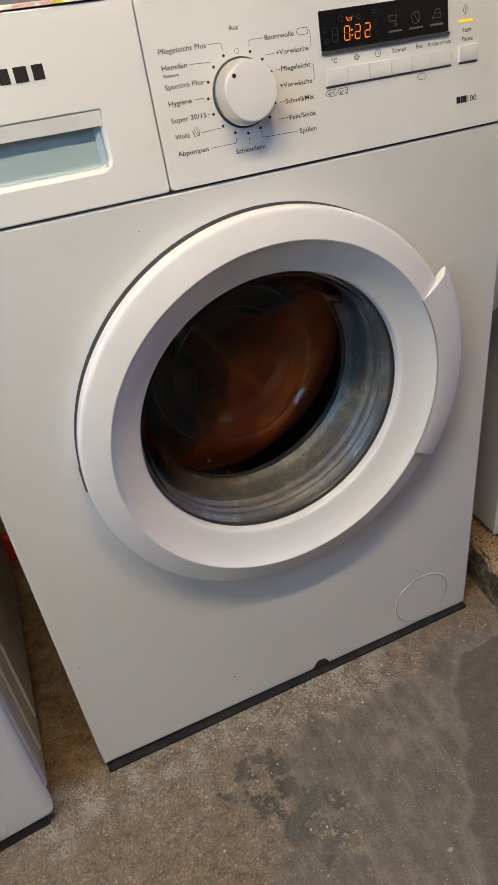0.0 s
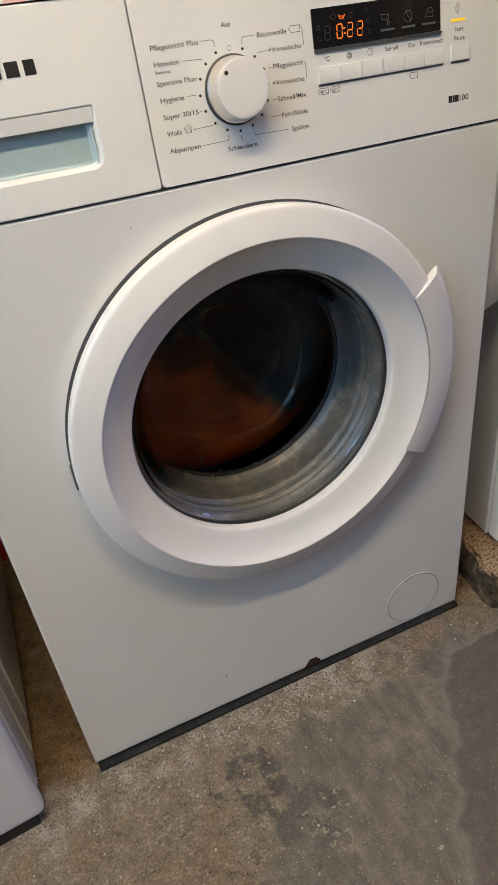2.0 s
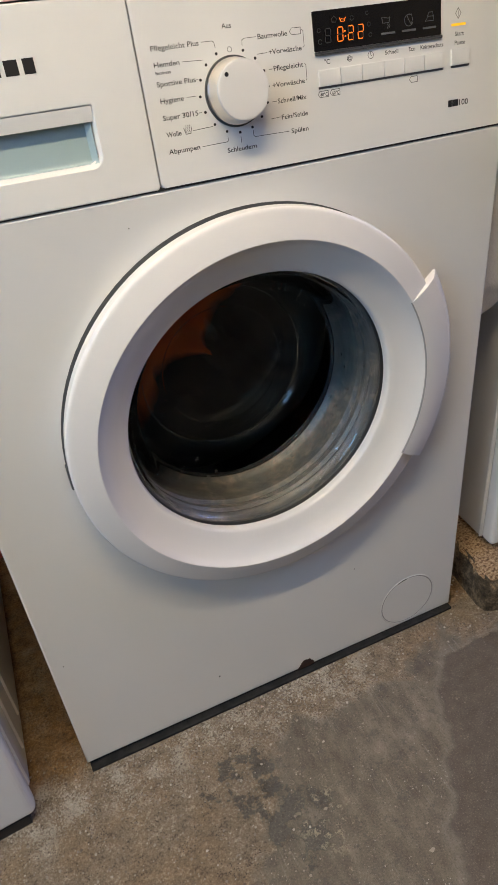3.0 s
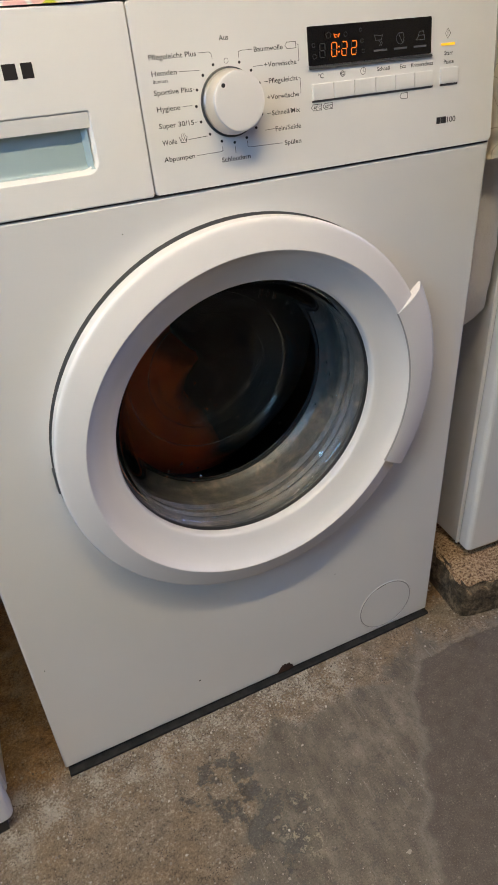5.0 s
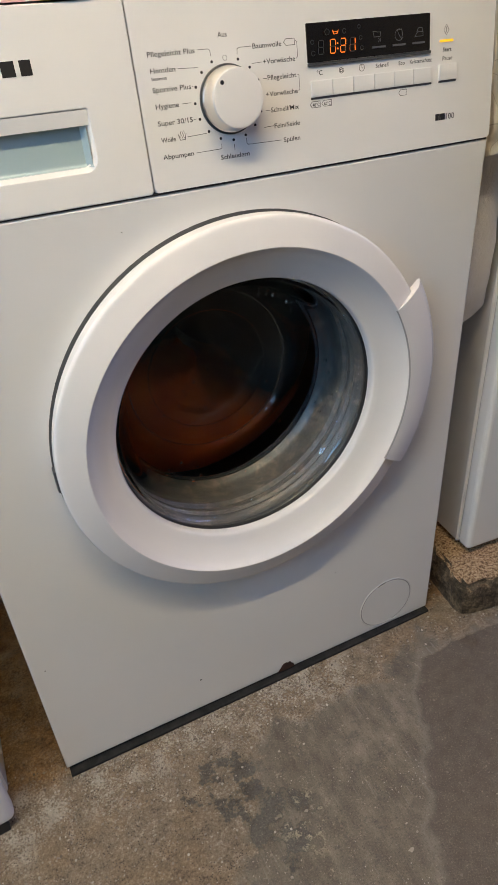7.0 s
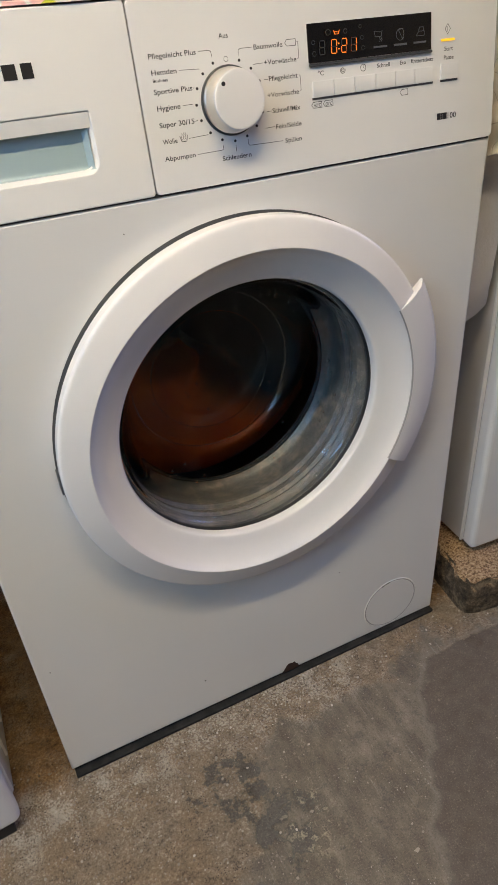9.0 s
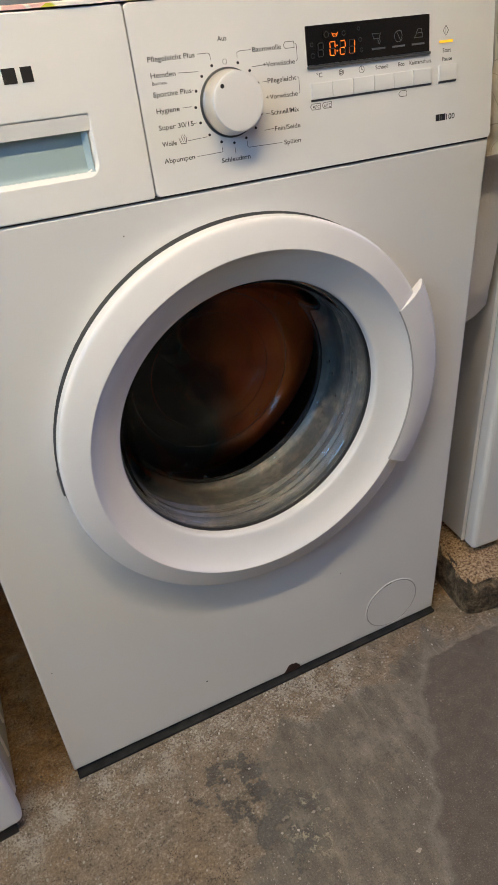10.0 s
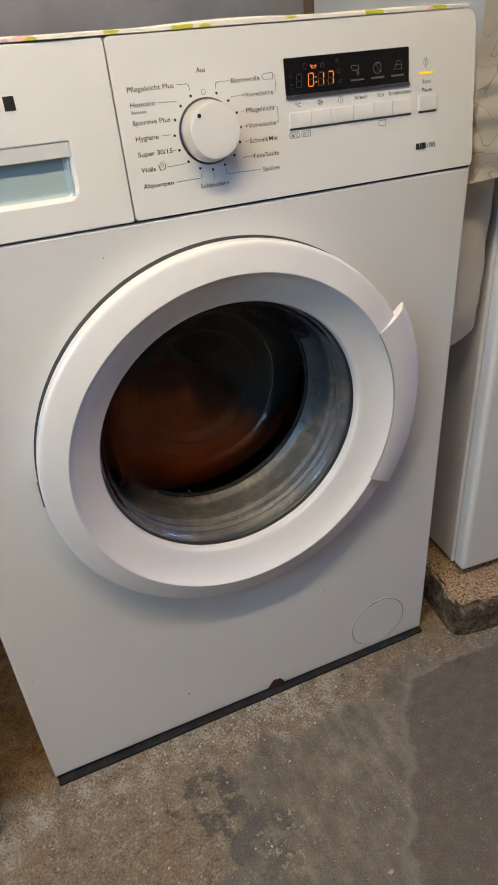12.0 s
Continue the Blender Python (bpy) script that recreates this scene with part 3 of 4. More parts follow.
def build_door(wm):
    cx, _, cz = DOOR_C
    at = pose(cx, 0, cz)
    # undercut back, outer rim, shoulder, broad sloping face with a crisp crest, concave cone down to the glass
    prof = [(0.2150, 0.0005), (0.2150, -0.0040), (0.2172, -0.0062)] + smooth_profile([(0.2180, -0.0085), (0.2185, -0.0180), (0.2182, -0.0215), (0.2160, -0.0242), (0.2095, -0.0266)], 5) + \
           smooth_profile([(0.2086, -0.0269), (0.2040, -0.0284), (0.1970, -0.0306), (0.1918, -0.0323)], 4) + [(0.1910, -0.0325), (0.1902, -0.0321)] + \
           smooth_profile([(0.1896, -0.0313), (0.1840, -0.0250), (0.1760, -0.0190), (0.1680, -0.0148), (0.1600, -0.0115), (0.1560, -0.0092), (0.1546, -0.0060)], 5) + [(0.1546, 0.0040), (0.2100, 0.0060)]
    door = part("door", lathe(prof, 160), RING, wm, "round white plastic porthole door", m=at)
    # inner trim, gasket side seals
    part("inner_trim", lathe([(0.1548, 0.0010), (0.1538, 0.0010), (0.1533, 0.0026), (0.1533, 0.0055), (0.1548, 0.0055)], 128, closed=True), DARK, door)
    # grip moulded on the handle side
    hp = smooth_profile([(0.1905, -0.0327), (0.198, -0.0326), (0.208, -0.0312), (0.218, -0.0286), (0.2265, -0.0256)], 4) + smooth_profile([(0.2280, -0.0244), (0.2325, -0.0200), (0.2366, -0.0150)], 3) + [(0.2350, -0.0138), (0.2260, -0.0155), (0.2180, -0.0180), (0.2060, -0.0255), (0.1950, -0.0300)]
    part("grip", lathe(hp, 40, -31.5, 29.5, closed=True), RING, door)
    part("grip_joint", lathe([(0.1893, -0.0322), (0.1904, -0.0330), (0.1906, -0.0316), (0.1894, -0.0310)], 40, -31.5, 29.5, closed=True), GROOVE, door)
    part("hinge_pin", box(-0.2200, -0.2120, -0.012, 0.0, -0.016, 0.010, 0.0012), DARKGREY, door)
    # glass bowl
    outer = smooth_profile([(0.1575, 0.0085), (0.1522, 0.0092), (0.1480, 0.016), (0.139, 0.040), (0.128, 0.080), (0.119, 0.108), (0.110, 0.122), (0.098, 0.127), (0.06, 0.1275), (0.0005, 0.1275)], 5)
    inner = smooth_profile([(0.0005, 0.1225), (0.06, 0.1225), (0.094, 0.122), (0.1045, 0.117), (0.1125, 0.104), (0.1215, 0.078), (0.1325, 0.039), (0.1445, 0.0145), (0.1490, 0.0070), (0.1575, 0.0062)], 5)
    bowl = part("glass_bowl", lathe(outer + inner, 112, closed=True), GLASS, door, "clear glass bowl with water drops")
    bowl.visible_shadow = False
    # water drops clinging to the bowl
    random.seed(11)
    bm = bmesh.new()
    for i in range(90):
        a, k = radians(random.uniform(-170, 60)), random.uniform(0.05, 1)
        r, y = 0.1125 + (0.140 - 0.1125) * (1 - k), 0.100 - 0.09 * (1 - k)
        if random.random() < 0.35:
            r, y = random.uniform(0.02, 0.1), 0.1215
        s = random.choice((0.0006, 0.0008, 0.0012, 0.0016, 0.0022))
        bmesh.ops.create_icosphere(bm, subdivisions=2, radius=s, matrix=Matrix.Translation((r * math.cos(a), y - s * 0.3, r * math.sin(a))))
    d = part("water_film", bm, GLASS, door)
    d.visible_shadow = False
    d["kind"] = "stuff"
    # folded rubber seal behind the glass
    seal = [(0.1600, 0.0070), (0.1590, 0.0095), (0.1575, 0.012), (0.1585, 0.018), (0.1545, 0.021), (0.1525, 0.026), (0.1555, 0.031), (0.152, 0.035), (0.1515, 0.040), (0.154, 0.045), (0.150, 0.049)] + \
        smooth_profile([(0.1495, 0.053), (0.1505, 0.066), (0.1485, 0.078), (0.1435, 0.085), (0.1405, 0.090)], 4) + [(0.142, 0.096), (0.150, 0.100), (0.156, 0.098), (0.236, 0.106)]
    part("seal_lip", lathe([(0.1402 + 0.0026 * math.cos(radians(a)), 0.089 + 0.0026 * math.sin(radians(a))) for a in range(0, 360, 45)], 96, closed=True), LIP, wm, "glossy black sealing lip", m=at)
    for r, w in ((0.1065, 0.0011), (0.078, 0.0008)):
        ridge = part("glass_ridge", lathe([(r + w * math.cos(radians(a)), 0.1222 + 0.7 * w * math.sin(radians(a))) for a in range(0, 360, 45)], 96, closed=True), GLASS, door)
        ridge.visible_shadow = False
    part("rubber_seal", lathe(seal, 112), RUBBER, wm, "folded grey rubber door seal", m=at)


def build_panel(wm):
    """Everything on the control fascia lies in its own plane: u right, v up, n out."""
    top = 0.1412
    fascia = part("control_fascia", prism(rounded_rect(-0.0711, 0.2960, 0.0005, top, (0.003, 0.010, 0.003, 0.003)), -0.016, 0.0, bevel=0.0014), PLASTIC, wm, m=PANEL)
    # black strip fills the seam in place of the shade inside it
    part("seam_shade_strip", box(-0.296, 0.296, -0.0003, 0.02, 0.7150, 0.7170), DARK, wm)
    # black sheet behind the fascia, added to darken its gaps
    part("fascia_backing", box(-0.293, 0.293, 0.064, 0.08, 0.70, 0.842), DARK, wm)
    # detergent drawer with its finger recess
    outer = rounded_rect(-0.2985, -0.0721, -0.0002, top, 0.003)
    hole = rounded_rect(-0.285, -0.1150, 0.0255, 0.0705, (0.010, 0.0015, 0.0015, 0.010))
    bm = prism(outer, -0.016, 0.0, hole=hole)
    bm.normal_update()
    es = [e for e in bm.edges if all(abs(v.co.z) < 1e-6 for v in e.verts) and len(e.link_faces) == 2 and abs(e.link_faces[0].normal.dot(e.link_faces[1].normal)) < 0.5]
    bmesh.ops.bevel(bm, geom=es, offset=0.0013, segments=3, profile=0.5, affect='EDGES')
    drawer = part("detergent_drawer", bm, PLASTIC, wm, "white detergent drawer front with pale blue finger recess", m=PANEL, flat=1.5e-5)
    # slanting flap at the top of the recess
    bm = bmesh.new()
    q = [(-0.2845, 0.0702, -0.0006), (-0.1155, 0.0702, -0.0006), (-0.1155, 0.0590, -0.0022), (-0.2845, 0.0590, -0.0022), (-0.2845, 0.0590, -0.0185), (-0.1155, 0.0590, -0.0185)]
    vs = [bm.verts.new(p) for p in q]
    bm.faces.new(vs[:4])
    bm.faces.new((vs[3], vs[2], vs[5], vs[4]))
    part("recess_flap", bm, PLASTIC, drawer, smooth=False)
    bm = bmesh.new()
    prof = [(0.0595, -0.0085), (0.048, -0.0090), (0.036, -0.0088), (0.0305, -0.0080), (0.0286, -0.0050)]
    rows = [[bm.verts.new((u, v, n)) for v, n in smooth_profile(prof, 4)] for u in (-0.286, -0.1225, -0.1182)]
    for v in rows[2]:
        v.co.z += 0.0055
    for a, b in zip(rows, rows[1:]):
        for i in range(len(a) - 1):
            bm.faces.new((a[i], b[i], b[i + 1], a[i + 1]))
    part("finger_recess", bm, POCKET, drawer)
    # white moulded rim round the lower edge of the recess
    bm = bmesh.new()
    lo = [bm.verts.new((u, v, -0.0012)) for u, v in hole]
    li = [bm.verts.new((u, v, -0.0058)) for u, v in rounded_rect(-0.2820, -0.1180, 0.0290, 0.0700, (0.0075, 0.0012, 0.0012, 0.0075))]
    for i in range(len(lo)):
        bm.faces.new((lo[i], lo[(i + 1) % len(lo)], li[(i + 1) % len(lo)], li[i]))
    part("recess_rim", bm, PLASTIC, drawer)
    # maker's mark as plain black blocks
    for i, (u, w) in enumerate(((-0.2265, 0.0075), (-0.2165, 0.0025), (-0.2115, 0.0072), (-0.2020, 0.0112), (-0.1865, 0.0078), (-0.1752, 0.0100), (-0.1615, 0.0085))):
        u += 0.003
        part("mark_block", prism([(u, 0.0965), (u + w, 0.0965), (u + w, 0.1068), (u, 0.1068)], 0.0, 0.0003), BLACKINK, drawer, smooth=False)

    # programme knob
    ku, kv = 0.0068, 0.0644
    knob = part("programme_knob", lathe(smooth_profile([(0.0227, 0.0172), (0.0225, 0.0194), (0.0213, 0.0206), (0.012, 0.0208), (0.0002, 0.0208)], 4), 72), KNOB, fascia,
                "round white selector knob with a satin metal skirt", m=pose(ku, kv, 0, 90))
    part("knob_skirt", lathe([(0.0252, 0.0), (0.0252, 0.004), (0.0247, 0.0046), (0.0245, 0.008), (0.0236, 0.014), (0.0227, 0.0172)], 72), CHROME, knob)
    part("knob_collar", lathe([(0.0246, 0.0), (0.0269, 0.0), (0.0268, 0.0010), (0.0262, 0.0014), (0.0246, 0.0016)], 72, closed=True), DARKGREY, knob)
    bm = bmesh.new()
    bmesh.ops.create_cone(bm, cap_ends=True, segments=20, radius1=0.0017, radius2=0.0017, depth=0.0004, matrix=Matrix.Translation((ku - 0.0138, kv + 0.0126, 0.0209)))
    part("pointer_dot", bm, BLACKINK, fascia)

    # dots round the knob, one for each programme
    ring_r = 0.0312
    for i in range(1, 16):
        a = radians(90 - i * 22.5)
        bm = bmesh.new()
        bmesh.ops.create_cone(bm, cap_ends=True, segments=14, radius1=0.00115, radius2=0.00115, depth=0.0003, matrix=Matrix.Translation((ku + ring_r * math.cos(a), kv + ring_r * math.sin(a), 0.00015)))
        part("programme_dot", bm, BLACKINK, fascia)
    part("off_ring", stroke(arc(0.0070, 0.0952, 0.0019, 0, 360, 18), 0.0003), INK, fascia)

    # programme names: text, u, v of the base line, width
    H = 0.0054
    words = [("Aus", 0.0026, 0.1100, 0.0084), ("Pflegeleicht Plus", -0.0595, 0.1006, 0.0406), ("Hemden", -0.0590, 0.0892, 0.0214), ("Sportive Plus", -0.0595, 0.0756, 0.0334),
             ("Hygiene", -0.0590, 0.0636, 0.0203), ("Super 30/15", -0.0594, 0.0512, 0.0311), ("Wolle", -0.0588, 0.0386, 0.0130), ("Abpumpen", -0.0594, 0.0256, 0.0279), ("Schleudern", -0.0070, 0.0188, 0.0278),
             ("Baumwolle", 0.0333, 0.0996, 0.0274), ("+Vorwäsche", 0.0418, 0.0876, 0.0313), ("Pflegeleicht", 0.0449, 0.0752, 0.0283), ("+Vorwäsche", 0.0422, 0.0628, 0.0312),
             ("Schnell/Mix", 0.0455, 0.0503, 0.0281), ("Fein/Seide", 0.0477, 0.0374, 0.0259), ("Spülen", 0.0558, 0.0252, 0.0170)]
    for txt, u, v, w in words:
        lettering(txt, u, v, w, H, INK, fascia)
    lettering("Business", -0.0588, 0.0842, 0.0129, 0.0034, INK, fascia)
    # leader lines from the names to the dots
    for pts in ([(-0.0165, 0.1026), (-0.0075, 0.1026), (-0.0058, 0.1015), (-0.0052, 0.0975)], [(0.0318, 0.1016), (0.0215, 0.1016), (0.0190, 0.1008), (0.0186, 0.0968)],
                [(-0.0350, 0.0909), (-0.0180, 0.0902)], [(-0.0252, 0.0772), (-0.0244, 0.0772)], [(-0.0358, 0.0655), (-0.0280, 0.0655)], [(-0.0275, 0.0528), (-0.0252, 0.0530)],
                [(-0.0352, 0.0405), (-0.0175, 0.0412)], [(-0.0290, 0.0272), (-0.0065, 0.0275), (-0.0050, 0.0282), (-0.0050, 0.0312)], [(0.0070, 0.0250), (0.0070, 0.0298)],
                [(0.0192, 0.0330), (0.0192, 0.0290), (0.0205, 0.0278), (0.0535, 0.0272)], [(0.0375, 0.0393), (0.0466, 0.0396)], [(0.0405, 0.0522), (0.0446, 0.0522)], [(0.0405, 0.0768), (0.0440, 0.0768)],
                [(0.0315, 0.0890), (0.0405, 0.0893)],
                [(0.0745, 0.1025), (0.0757, 0.1018), (0.0757, 0.0905), (0.0745, 0.0895)], [(0.0745, 0.0772), (0.0757, 0.0765), (0.0757, 0.0655), (0.0745, 0.0645)]):
        part("leader_line", stroke(pts, 0.00038), INK, fascia, smooth=False)
    # small printed symbols
    def tag_symbol(u, v, w=0.0105, h=0.0048):
        return stroke([(u - w / 2, v), (u - w / 2 + 0.002, v + h / 2), (u + w / 2, v + h / 2), (u + w / 2, v - h / 2), (u - w / 2 + 0.002, v - h / 2)], 0.00042, closed=True)
    for u, v, w in ((0.0682, 0.1020, 0.0105), (0.1863, 0.0520, 0.0088), (0.0905, 0.0518, 0.0105), (0.1025, 0.0518, 0.0100)):
        part("tag_symbol", tag_symbol(u, v, w), INK, fascia, smooth=False)
    lettering("40°C", 0.0913, 0.0501, 0.0074, 0.0040, INK, fascia, centre=True)
    lettering("60°C", 0.1032, 0.0501, 0.0070, 0.0040, INK, fascia, centre=True)
    bm = stroke([(-0.0432, 0.0432), (-0.0418, 0.0388), (-0.0376, 0.0388), (-0.0362, 0.0432)], 0.0005)
    for du in (-0.0012, 0.0004, 0.002):
        stroke([(-0.0400 + du, 0.0400), (-0.0408 + du, 0.0420), (-0.0396 + du, 0.0440), (-0.0400 + du, 0.0455)], 0.0003, bm=bm)
    part("hand_wash_symbol", bm, INK, fascia, smooth=False)

    # display window with its lower lip
    disp = part("display", prism(rounded_rect(0.0850, 0.2172, 0.0845, 0.1142, 0.0008, 3), -0.002, 0.0008), BLACKGLASS, fascia, "black display window with orange seven-segment digits")
    part("display_lip", prism(rounded_rect(0.0850, 0.2182, 0.0818, 0.0842, 0.0008, 3), -0.002, 0.0016), DARKGREY, fascia)
    # symbols in the window
    def basin(bm, u, v, s=1.0):
        stroke([(u - 0.0042 * s, v + 0.002 * s), (u - 0.0032 * s, v - 0.0022 * s), (u + 0.0032 * s, v - 0.0022 * s), (u + 0.0042 * s, v + 0.002 * s)], 0.0005 * s, 0.0008, bm=bm)
        return stroke([(u - 0.0042 * s, v + 0.002 * s), (u + 0.0030 * s, v + 0.0012 * s)], 0.0004 * s, 0.0008, bm=bm)
    bm = basin(bmesh.new(), 0.1580, 0.1015)
    for du in (0.0, 0.0018):
        stroke([(0.1592 + du, 0.0983), (0.1604 + du, 0.0968), (0.1592 + du, 0.0950)], 0.0004, 0.0008, bm=bm)
    part("rinse_symbol", bm, DIMINK, fascia, smooth=False)
    bm = stroke(arc(0.1822, 0.0992, 0.0046, 60, 330, 12), 0.0004, 0.0008)
    stroke([(0.1800, 0.1030), (0.1850, 0.1035), (0.1862, 0.0995), (0.1845, 0.0955), (0.1800, 0.1030)], 0.0004, 0.0008, bm=bm)
    part("leaf_symbol", bm, DIMINK, fascia, smooth=False)
    bm = stroke([(0.1998, 0.0965), (0.2092, 0.0965), (0.2090, 0.1000), (0.2030, 0.1000)], 0.0004, 0.0008, closed=True)
    stroke([(0.2022, 0.1002), (0.2040, 0.1032), (0.2080, 0.1032), (0.2086, 0.1002)], 0.0004, 0.0008, bm=bm)
    part("iron_symbol", bm, DIMINK, fascia, smooth=False)
    for u0, u1 in ((0.1527, 0.1672), (0.1749, 0.1893), (0.1970, 0.2113)):
        part("indicator_bar", prism([(u0, 0.0905), (u1, 0.0905), (u1, 0.0921), (u0, 0.0921)], 0.0008, 0.0010), DIMINK, fascia, smooth=False)
    # faint unlit symbols left and right of the digits
    for u, v, r in ((0.0905, 0.1000, 0.0016), (0.0910, 0.0915, 0.0019), (0.1405, 0.1000, 0.0016), (0.1415, 0.0920, 0.0016), (0.1235, 0.1062, 0.0018), (0.1390, 0.1085, 0.0014)):
        part("unlit_symbol", stroke(arc(u, v, r, 20, 340, 8), 0.0004, 0.0008), DIMSEG, fascia, smooth=False)

    # push buttons
    us = (0.0868, 0.1088, 0.1309, 0.1540, 0.1760, 0.1980, 0.2195)
    for a, b in zip(us, us[1:]):
        part("push_button", prism(rounded_rect(a + 0.0003, b - 0.0003, 0.0575, 0.0705, 0.0008, 3), -0.001, 0.0015, bevel=0.0005), PLASTIC, fascia)
    part("button_shadow_strip", prism([(0.0864, 0.0558), (0.2199, 0.0558), (0.2199, 0.0576), (0.0864, 0.0576)], -0.001, 0.0004), DIMINK, fascia, smooth=False)
    part("start_button", prism(rounded_rect(0.2285, 0.2497, 0.0578, 0.0715, 0.0010, 3), -0.001, 0.0018, bevel=0.0006), PLASTIC, fascia)
    part("button_shadow_strip", prism([(0.2288, 0.0560), (0.2497, 0.0560), (0.2497, 0.0579), (0.2288, 0.0579)], -0.001, 0.0004), DIMINK, fascia, smooth=False)
    lettering("°C", 0.0968, 0.0745, 0.0058, 0.0052, INK, fascia, centre=True)
    lettering("Schnell", 0.1565, 0.0750, 0.0140, 0.0047, INK, fascia)
    lettering("Eco", 0.1821, 0.0750, 0.0068, 0.0047, INK, fascia)
    lettering("Knitterschutz", 0.1948, 0.0750, 0.0255, 0.0047, INK, fascia)
    sp = [(0.1194 + (0.0006 + 0.0022 * i / 26) * math.cos(i * 0.5), 0.0765 + (0.0006 + 0.0022 * i / 26) * math.sin(i * 0.5)) for i in range(27)]
    part("spin_symbol", stroke(sp, 0.0005), INK, fascia, smooth=False)
    bm = stroke(arc(0.1414, 0.0765, 0.0028, 0, 360, 18), 0.0004)
    stroke([(0.1414, 0.0787), (0.1414, 0.0765), (0.1426, 0.0758)], 0.0004, bm=bm)
    part("clock_symbol", bm, INK, fascia, smooth=False)
    bm = stroke([(0.2371, 0.1038), (0.2402, 0.0996), (0.2371, 0.0954), (0.2340, 0.0996)], 0.0004, closed=True)
    stroke([(0.2371, 0.1016), (0.2371, 0.0976)], 0.0004, bm=bm)
    part("start_symbol", bm, INK, fascia, smooth=False)
    part("start_lamp", prism(rounded_rect(0.2294, 0.2452, 0.0898, 0.0918, 0.0006, 3), -0.001, 0.0006), YELLOW, fascia, "lit yellow lamp")
    lettering("Start", 0.2385, 0.0818, 0.0100, 0.0050, INK, fascia, centre=True)
    lettering("Pause", 0.2390, 0.0746, 0.0118, 0.0050, INK, fascia, centre=True)
    # series mark as blocks, with its number
    for u, w in ((0.2258, 0.0042), (0.2306, 0.0018), (0.2328, 0.0046)):
        part("mark_block", prism([(u, 0.0232), (u + w, 0.0232), (u + w, 0.0290), (u, 0.0290)], 0.0, 0.0003), BLACKINK, fascia, smooth=False)
    lettering("100", 0.2388, 0.0234, 0.0105, 0.0072, INK, fascia)

    # seven-segment digits: every bar has a lit face and a dull back and turns over
    DW, DH, T = 0.0052, 0.0104, 0.00075
    def seg_pose(kind, u, v):
        k = {"a": (0, DH / 2, 0), "d": (0, -DH / 2, 0), "g": (0, 0, 0), "b": (DW / 2, DH / 4, 90), "c": (DW / 2, -DH / 4, 90), "e": (-DW / 2, -DH / 4, 90), "f": (-DW / 2, DH / 4, 90)}[kind]
        lean = 0.06 * k[1]
        return (u + k[0] + lean, v + k[1], k[2])
    def bar(kind, u, v, lit, ever):
        ln = (DW if kind in "adg" else DH / 2) - 0.0006
        bm = bmesh.new()
        for n, mi, s in ((0.00005, 0, 1), (-0.00005, 1, 1)):
            pts = [(-ln / 2, 0), (-ln / 2 + T / 2, -T / 2), (ln / 2 - T / 2, -T / 2), (ln / 2, 0), (ln / 2 - T / 2, T / 2), (-ln / 2 + T / 2, T / 2)]
            f = bm.faces.new([bm.verts.new((x, y, n)) for x, y in (pts if n > 0 else pts[::-1])])
            f.material_index = mi
        x, y, r = seg_pose(kind, u, v)
        m = pose(x, y, 0.0016, 0, 0, r) @ pose(0, 0, 0, 0 if lit else 180, 0, 0)
        me_ob = part("digit_segment", bm, [LIT if ever else DIMSEG, DIMSEG], disp, m=m, smooth=False)
        return me_ob, (x, y, r)
    SHAPES = {"0": "abcdef", "1": "bc", "2": "abged", "7": "abc", " ": ""}
    moved = []
    for u, texts in ((0.0987, "   "), (0.1108, "000"), (0.1213, "221"), (0.1313, "217")):
        for kind in "abcdefg":
            states = [kind in SHAPES[c] for c in texts]
            ob, where = bar(kind, u, 0.0954, states[0], any(states))
            if len(set(states)) > 1:
                moved.append((ob, where, states))
    for dv in (-0.002, 0.002):
        part("colon_dot", prism([(0.1155, 0.0954 + dv - 0.0005), (0.1164, 0.0954 + dv - 0.0005), (0.1164, 0.0954 + dv + 0.0005), (0.1155, 0.0954 + dv + 0.0005)], 0.0008, 0.0016), LIT, disp, smooth=False)
    # the first symbol blinks: a thin tag with a lit face and a dull back that turns over
    bm = bmesh.new()
    for n, side in ((0.0001, 1), (-0.0001, -1)):
        for pts in ([(-0.0025, 0.0001 * side), (-0.0015, -0.0023 * side), (0.0015, -0.0023 * side), (0.0025, 0.0001 * side)], [(-0.0029, 0.0002 * side), (0.0, 0.0023 * side), (0.0029, 0.0002 * side)]):
            before = len(bm.faces)
            stroke(pts, 0.00032, n, 0.0002 * side, bm=bm)
            bm.faces.ensure_lookup_table()
            for f in bm.faces[before:]:
                f.material_index = 0 if side > 0 else 1
    before = len(bm.faces)
    prism([(-0.0032, -0.0026), (0.0032, -0.0026), (0.0032, 0.0026), (-0.0032, 0.0026)], -0.00009, 0.00009, bm=bm)
    bm.faces.ensure_lookup_table()
    for f in bm.faces[before:]:
        f.material_index = 2
    blink = part("prewash_symbol", bm, [LIT, DIMSEG, BLACKGLASS], disp, "blinking orange symbol", m=pose(0.1055, 0.1067, 0.0014), smooth=False)
    MOVING["blink"] = blink
    bm = stroke([(0.1114, 0.1074), (0.1126, 0.1046), (0.1160, 0.1046), (0.1172, 0.1074)], 0.00034, 0.0008, 0.0004)
    stroke([(0.1119, 0.1062), (0.1136, 0.1066), (0.1150, 0.1060), (0.1167, 0.1064)], 0.00034, 0.0008, 0.0004, bm=bm)
    part("wash_symbol", bm, LIT, disp, "lit orange symbol", smooth=False)
    MOVING["segments"] = moved


# ---- drum and laundry ----
DRUM_Y = 0.10


